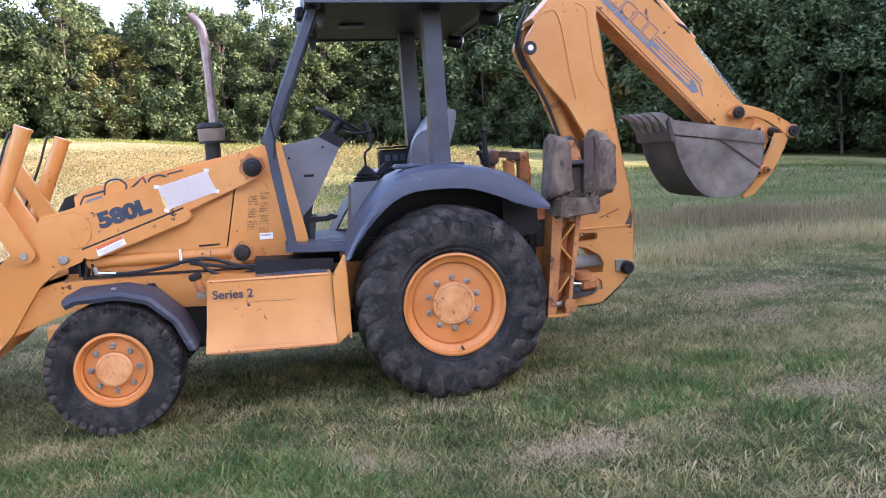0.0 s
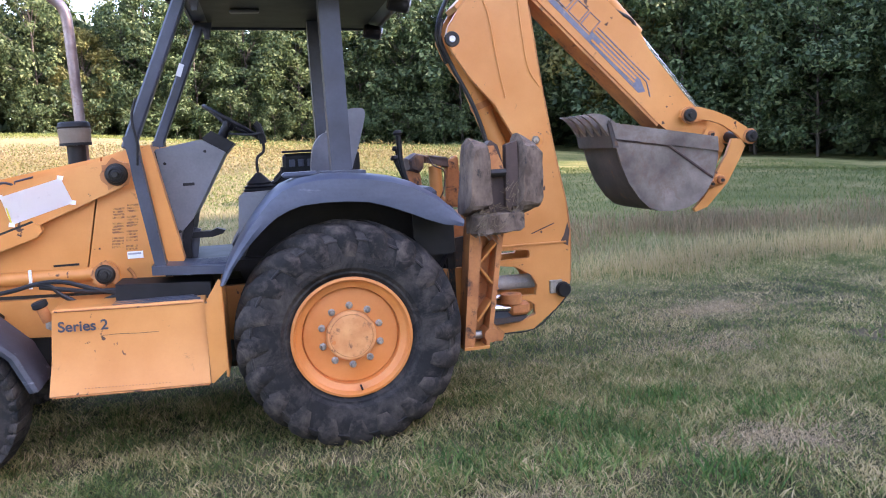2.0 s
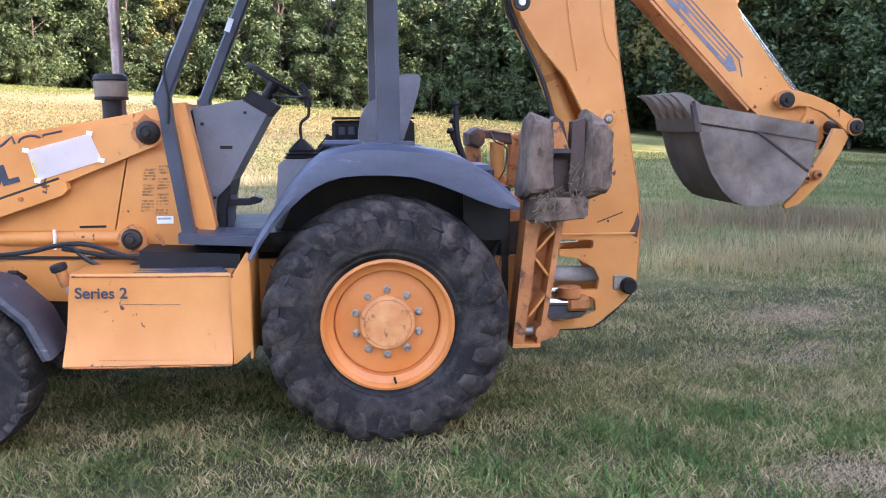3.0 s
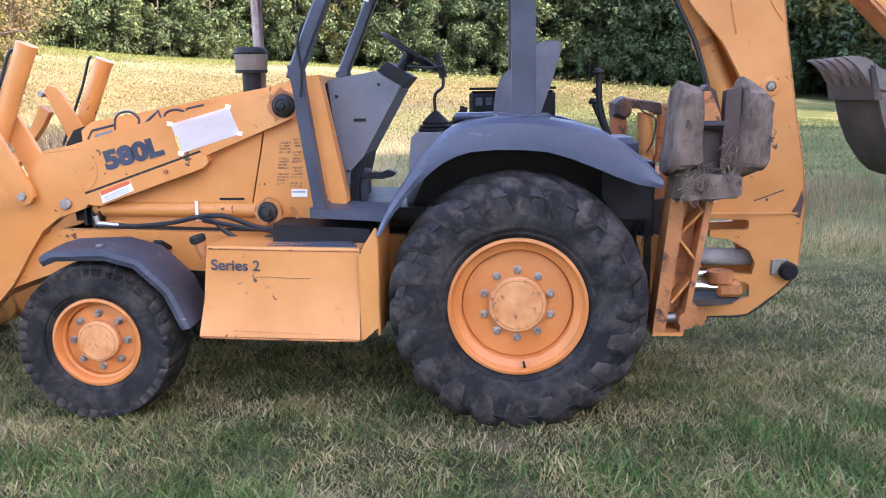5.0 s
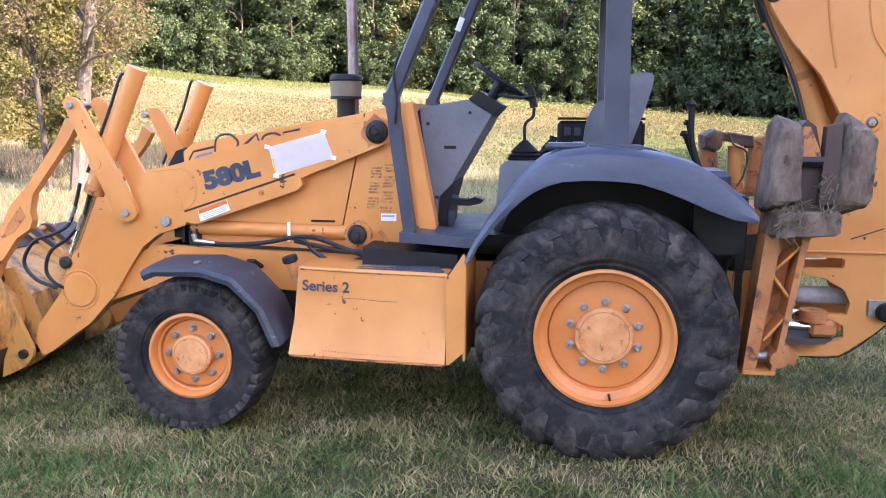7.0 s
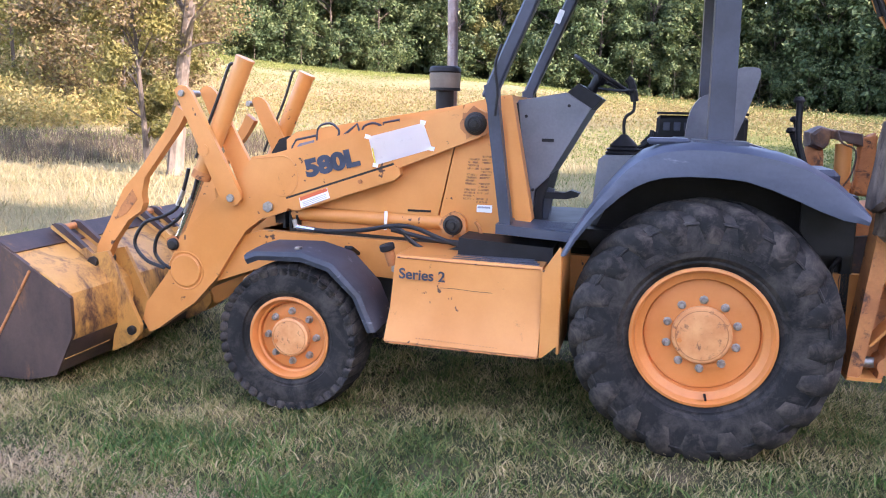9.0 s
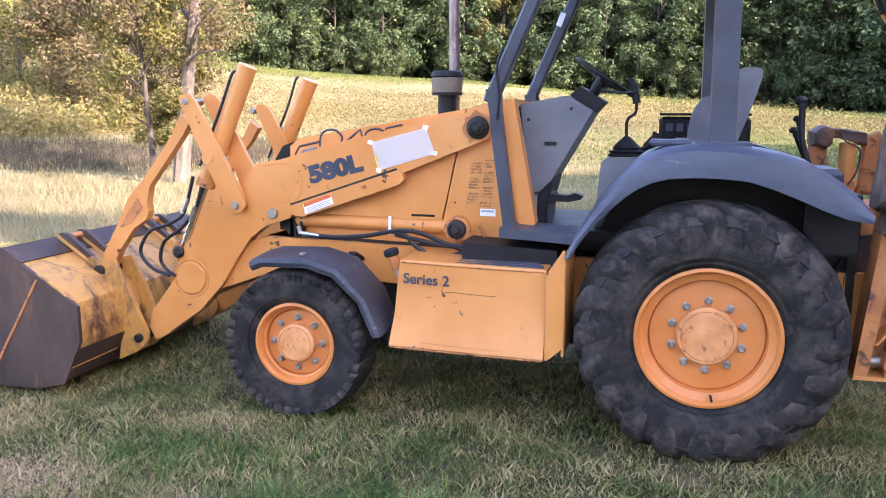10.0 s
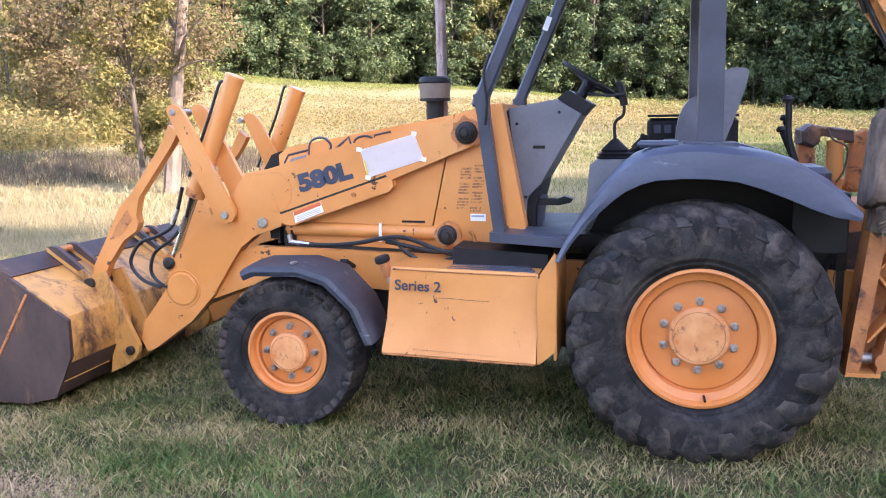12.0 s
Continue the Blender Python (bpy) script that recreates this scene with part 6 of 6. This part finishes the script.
for k in range(5):
    y = ky0 + 0.04 + k * (ky1 - ky0 - 0.08) / 4
    bm = bmesh.new()
    sec = [((2.975, 1.62), 0.075, 0.06), ((2.925, 1.69), 0.085, 0.062), ((2.895, 1.722), 0.07, 0.055), ((2.855, 1.748), 0.045, 0.045), ((2.815, 1.762), 0.02, 0.036), ((2.79, 1.764), 0.006, 0.03)]
    prev = None
    for (x, z), w, d in sec:
        row = [bm.verts.new((x + sx * w * 0.27, y + sy * d / 2, z + sx * w * 0.42)) for sx, sy in ((-1, -0.78), (1, -0.78), (1, 0.78), (-1, 0.78))]
        if prev:
            for j in range(4):
                bm.faces.new((prev[j], prev[(j + 1) % 4], row[(j + 1) % 4], row[j]))
        else:
            bm.faces.new(row[::-1])
        prev = row
    bm.faces.new(prev)
    part("tooth", edge_round(bm, 0.006), STEEL, dig, "pale worn steel tooth")

# stabilizers
def worn_pad(front, y0, depth, grow, seed):
    """A thick rubber pad: a front outline in x and z that widens to its back, with chewed edges."""
    n = len(front)
    cx, cz = sum(x for x, z in front) / n, sum(z for x, z in front) / n
    bm = bmesh.new()
    rings = []
    for dy, g in ((0.0, -0.012), (0.012, 0.0), (0.055, grow * 0.5), (depth * 0.6, grow), (depth, grow)):
        ring = []
        for x, z in front:
            d = Vector((x - cx, 0, z - cz))
            ring.append(bm.verts.new(Vector((x, y0 + dy, z)) + d.normalized() * g * (1.9 if d.x < 0 else 0.7)))
        rings.append(ring)
    bm.faces.new(rings[0][::-1])
    bm.faces.new(rings[-1])
    for p, q in zip(rings, rings[1:]):
        for i in range(n):
            j = (i + 1) % n
            bm.faces.new((p[i], p[j], q[j], q[i]))
    bmesh.ops.triangulate(bm, faces=list(bm.faces))
    bmesh.ops.subdivide_edges(bm, edges=[e for e in bm.edges if e.calc_length() > 0.05], cuts=4, use_grid_fill=True)
    for v in bm.verts:
        c = v.co.copy()
        v.co += Vector((noise.noise(c * 24 + Vector((seed, 0, 0))), noise.noise(c * 24 + Vector((0, seed, 0))), noise.noise(c * 24 + Vector((0, 0, seed))))) * 0.009
        v.co.y += 0.006 * noise.noise(Vector((c.x * 90, seed, c.z * 8)))
    return bm


def stabilizer(s):
    def Y(v):
        return YC + s * v
    a, b = Y(0.72), Y(0.56)
    leg = part("stabilizer_leg", plate([(1.827, 1.2), (1.9, 1.2), (1.89, 1.081), (1.812, 0.454), (1.8, 0.43), (1.75, 0.43)], a, b, 0.006), RUSTY, loader, "rusty orange folded stabilizer leg")
    part("leg_edge", plate([(2.0, 1.2), (2.03, 1.2), (2.015, 1.075), (1.925, 0.52), (1.9, 0.432), (1.878, 0.432), (1.9, 0.52)], a, b, 0.005), RUSTY, leg)
    part("leg_back", plate([(1.85, 1.2), (2.02, 1.2), (1.9, 0.44), (1.79, 0.44)], b - 0.03, b + 0.01, 0.004), RUSTY, leg)
    for p, q in (((1.875, 0.93), (2.0, 1.06)), ((1.865, 0.9), (1.975, 0.76)), ((1.84, 0.58), (1.965, 0.74))):
        part("leg_brace", beam((p[0], (a + b) / 2, p[1]), (q[0], (a + b) / 2, q[1]), 0.014, 0.13, 0.003), YELLOW, leg)
    part("leg_foot", plate([(1.745, 0.42), (1.75, 0.436), (1.9, 0.436), (1.895, 0.42)], a - 0.012, b + 0.013, 0.004), YELLOW, leg)
    part("leg_pin", rod((1.8, (a + b) / 2, 0.49), (1.89, (a + b) / 2, 0.49), 0.026, 14), ZINC, leg)
    part("leg_lug", rod((1.915, a - 0.004, 0.495), (1.915, b + 0.015, 0.495), 0.042, 16), RUSTY, leg)
    sc = part("stabilizer_cylinder", rod((1.93, Y(0.45), 1.55), (1.9, Y(0.45), 0.75), 0.045, 16), RUSTY, loader)
    y0 = Y(0.84) if s < 0 else Y(0.62)
    part("pad_bracket", plate([(1.93, 1.6), (1.96, 1.63), (2.0, 1.6), (2.03, 1.48), (2.12, 1.45), (2.14, 1.2), (1.9, 1.15), (1.86, 1.2)], y0 + 0.1, y0 + 0.2, 0.01), RUST, leg, "dirty rusted pad bracket")
    part("bracket_plate", plate([(1.93, 1.5), (1.935, 1.6), (1.965, 1.6), (2.01, 1.5), (2.02, 1.46), (1.94, 1.46)], y0 + 0.06, y0 + 0.11, 0.006), RUSTY, leg)
    part("pad_pin", rod((1.93, y0 + 0.07, 1.445), (2.03, y0 + 0.07, 1.445), 0.024, 12), GREASE, leg)
    part("bracket_fold", plate([(2.02, 1.25), (2.035, 1.6), (2.1, 1.62), (2.1, 1.25)], y0 + 0.05, y0 + 0.12, 0.01), RUST, leg)
    for seed, outline, grow in ((3, [(1.821, 1.557), (1.845, 1.6), (1.915, 1.6), (1.93, 1.55), (1.932, 1.28), (1.915, 1.258), (1.81, 1.25), (1.795, 1.27)], 0.026),
                                (8, [(2.127, 1.558), (2.14, 1.59), (2.2, 1.59), (2.236, 1.544), (2.234, 1.28), (2.215, 1.255), (2.115, 1.25), (2.1, 1.275)], 0.04),
                                (5, [(1.839, 1.2), (1.86, 1.215), (2.09, 1.222), (2.115, 1.205), (2.114, 1.125), (2.09, 1.11), (1.86, 1.095), (1.836, 1.11)], 0.012)):
        part("stabilizer_pad", worn_pad(outline, y0, 0.2, grow, seed), PAD, leg, "weathered cracked rubber stabilizer pad")
    bm = bmesh.new()
    r = random.Random(4 + s)
    for k in range(90):
        x, z = r.uniform(1.83, 1.96), r.uniform(1.1, 1.27)
        y = y0 + r.uniform(-0.02, 0.05)
        p = Vector((x, y, z))
        q = p + Vector((r.uniform(-0.06, 0.06), r.uniform(-0.03, 0.02), r.uniform(-0.06, 0.04)))
        tube([p, (p + q) / 2 + Vector((0, -0.008, r.uniform(-0.01, 0.012))), q], 0.0022, 3, 2, bm)
    for k in range(50):
        x, z = r.uniform(2.0, 2.1), r.uniform(1.2, 1.4)
        p = Vector((x, y0 + r.uniform(0.0, 0.06), z))
        q = p + Vector((r.uniform(-0.05, 0.05), r.uniform(-0.02, 0.02), r.uniform(-0.06, 0.03)))
        tube([p, q], 0.0022, 3, 1, bm)
    part("caught_straw", bm, STRAWM, leg, "tangled dry straw")


stabilizer(-1)
# far stabilizer folded up on the other side
far_foot = part("far_stabilizer_foot", worn_pad([(1.73, 1.46), (1.73, 1.53), (1.79, 1.565), (1.84, 1.55), (1.84, 1.47), (1.8, 1.43)], 6.82, 0.16, 0.01, 12), RUST, loader, "rusty muddy stabilizer foot")
part("foot_bar", worn_pad([(1.84, 1.5), (1.84, 1.555), (2.02, 1.53), (2.03, 1.46), (1.98, 1.46), (1.97, 1.5)], 6.84, 0.1, 0.006, 15), RUST, far_foot)
part("foot_side", worn_pad([(1.71, 1.2), (1.72, 1.46), (1.82, 1.44), (1.84, 1.2)], 6.88, 0.05, 0.004, 17), RUSTY, far_foot)
part("foot_side", worn_pad([(2.0, 1.16), (2.02, 1.5), (2.1, 1.54), (2.12, 1.4), (2.1, 1.16)], 6.86, 0.06, 0.004, 19), RUSTY, far_foot)
part("foot_wire", tube([(1.87, 6.81, 1.55), (1.9, 6.79, 1.48), (1.98, 6.79, 1.43), (1.97, 6.79, 1.3), (1.93, 6.79, 1.22)], 0.006, 6, 5), RUST, far_foot)
far_leg = part("far_stabilizer_leg", rod((1.928, 6.87, 1.47), (1.945, 6.85, 0.45), 0.048, 18), YELLOW, loader, "orange folded stabilizer cylinder")
part("far_leg_strap", rod((1.934, 6.87, 1.24), (1.935, 6.87, 1.2), 0.055, 18), RUSTY, far_leg)
part("far_leg_plate", plate([(1.8, 1.2), (2.0, 1.2), (1.96, 0.4), (1.82, 0.4)], 6.9, 6.96, 0.008), RUSTY, far_leg)
part("rear_side_plate", plate([(1.5, 0.72), (1.5, 1.0), (1.9, 1.05), (1.9, 0.7)], 5.86, 5.89, 0.004), GRIME, loader)
part("rear_hose", tube([(1.7, 5.84, 1.05), (1.76, 5.8, 0.98), (1.7, 5.78, 0.86), (1.76, 5.8, 0.7)], 0.012, 8, 5), HOSE, loader)
part("rear_hose", tube([(1.74, 5.84, 1.1), (1.79, 5.8, 0.96), (1.74, 5.79, 0.82), (1.8, 5.8, 0.64)], 0.011, 8, 5), HOSE, loader)

# paper taped to the loader arm
sheet = thing("paper_sheet", "white paper sheet taped to the orange loader arm", "paper")
bm = bmesh.new()
N = 12
g = {}
for i in range(N + 1):
    for j in range(N + 1):
        u, v = i / N, j / N
        x = (-0.672 + 0.325 * u) + (-0.04 - 0.012 * u) * v
        z = (1.316 + 0.1 * u) + (0.155 - 0.016 * u) * v
        g[i, j] = bm.verts.new((x, AY - 0.006 - 0.004 * noise.noise(Vector((u * 4, v * 4, 2))) , z))
for i in range(N):
    for j in range(N):
        bm.faces.new((g[i, j], g[i + 1, j], g[i + 1, j + 1], g[i, j + 1]))
bmesh.ops.solidify(bm, geom=list(bm.faces), thickness=0.001)
part("sheet", bm, PAPERM, sheet, "white wrinkled sheet")
for x, z in ((-0.715, 1.472), (-0.40, 1.556), (-0.348, 1.418), (-0.668, 1.318)):
    part("tape", plate([(x - 0.018, z - 0.009), (x + 0.012, z - 0.014), (x + 0.018, z + 0.009), (x - 0.013, z + 0.014)], AY - 0.0125, AY - 0.0115, 0), PAPERM, sheet)
part("yellow_strip", plate([(-0.69, 1.41), (-0.682, 1.41), (-0.666, 1.33), (-0.674, 1.33)], AY - 0.0125, AY - 0.0118, 0), surface("yellow_marker", (0.75, 0.6, 0.05), (0.8, 0.66, 0.08), 0.6), sheet)
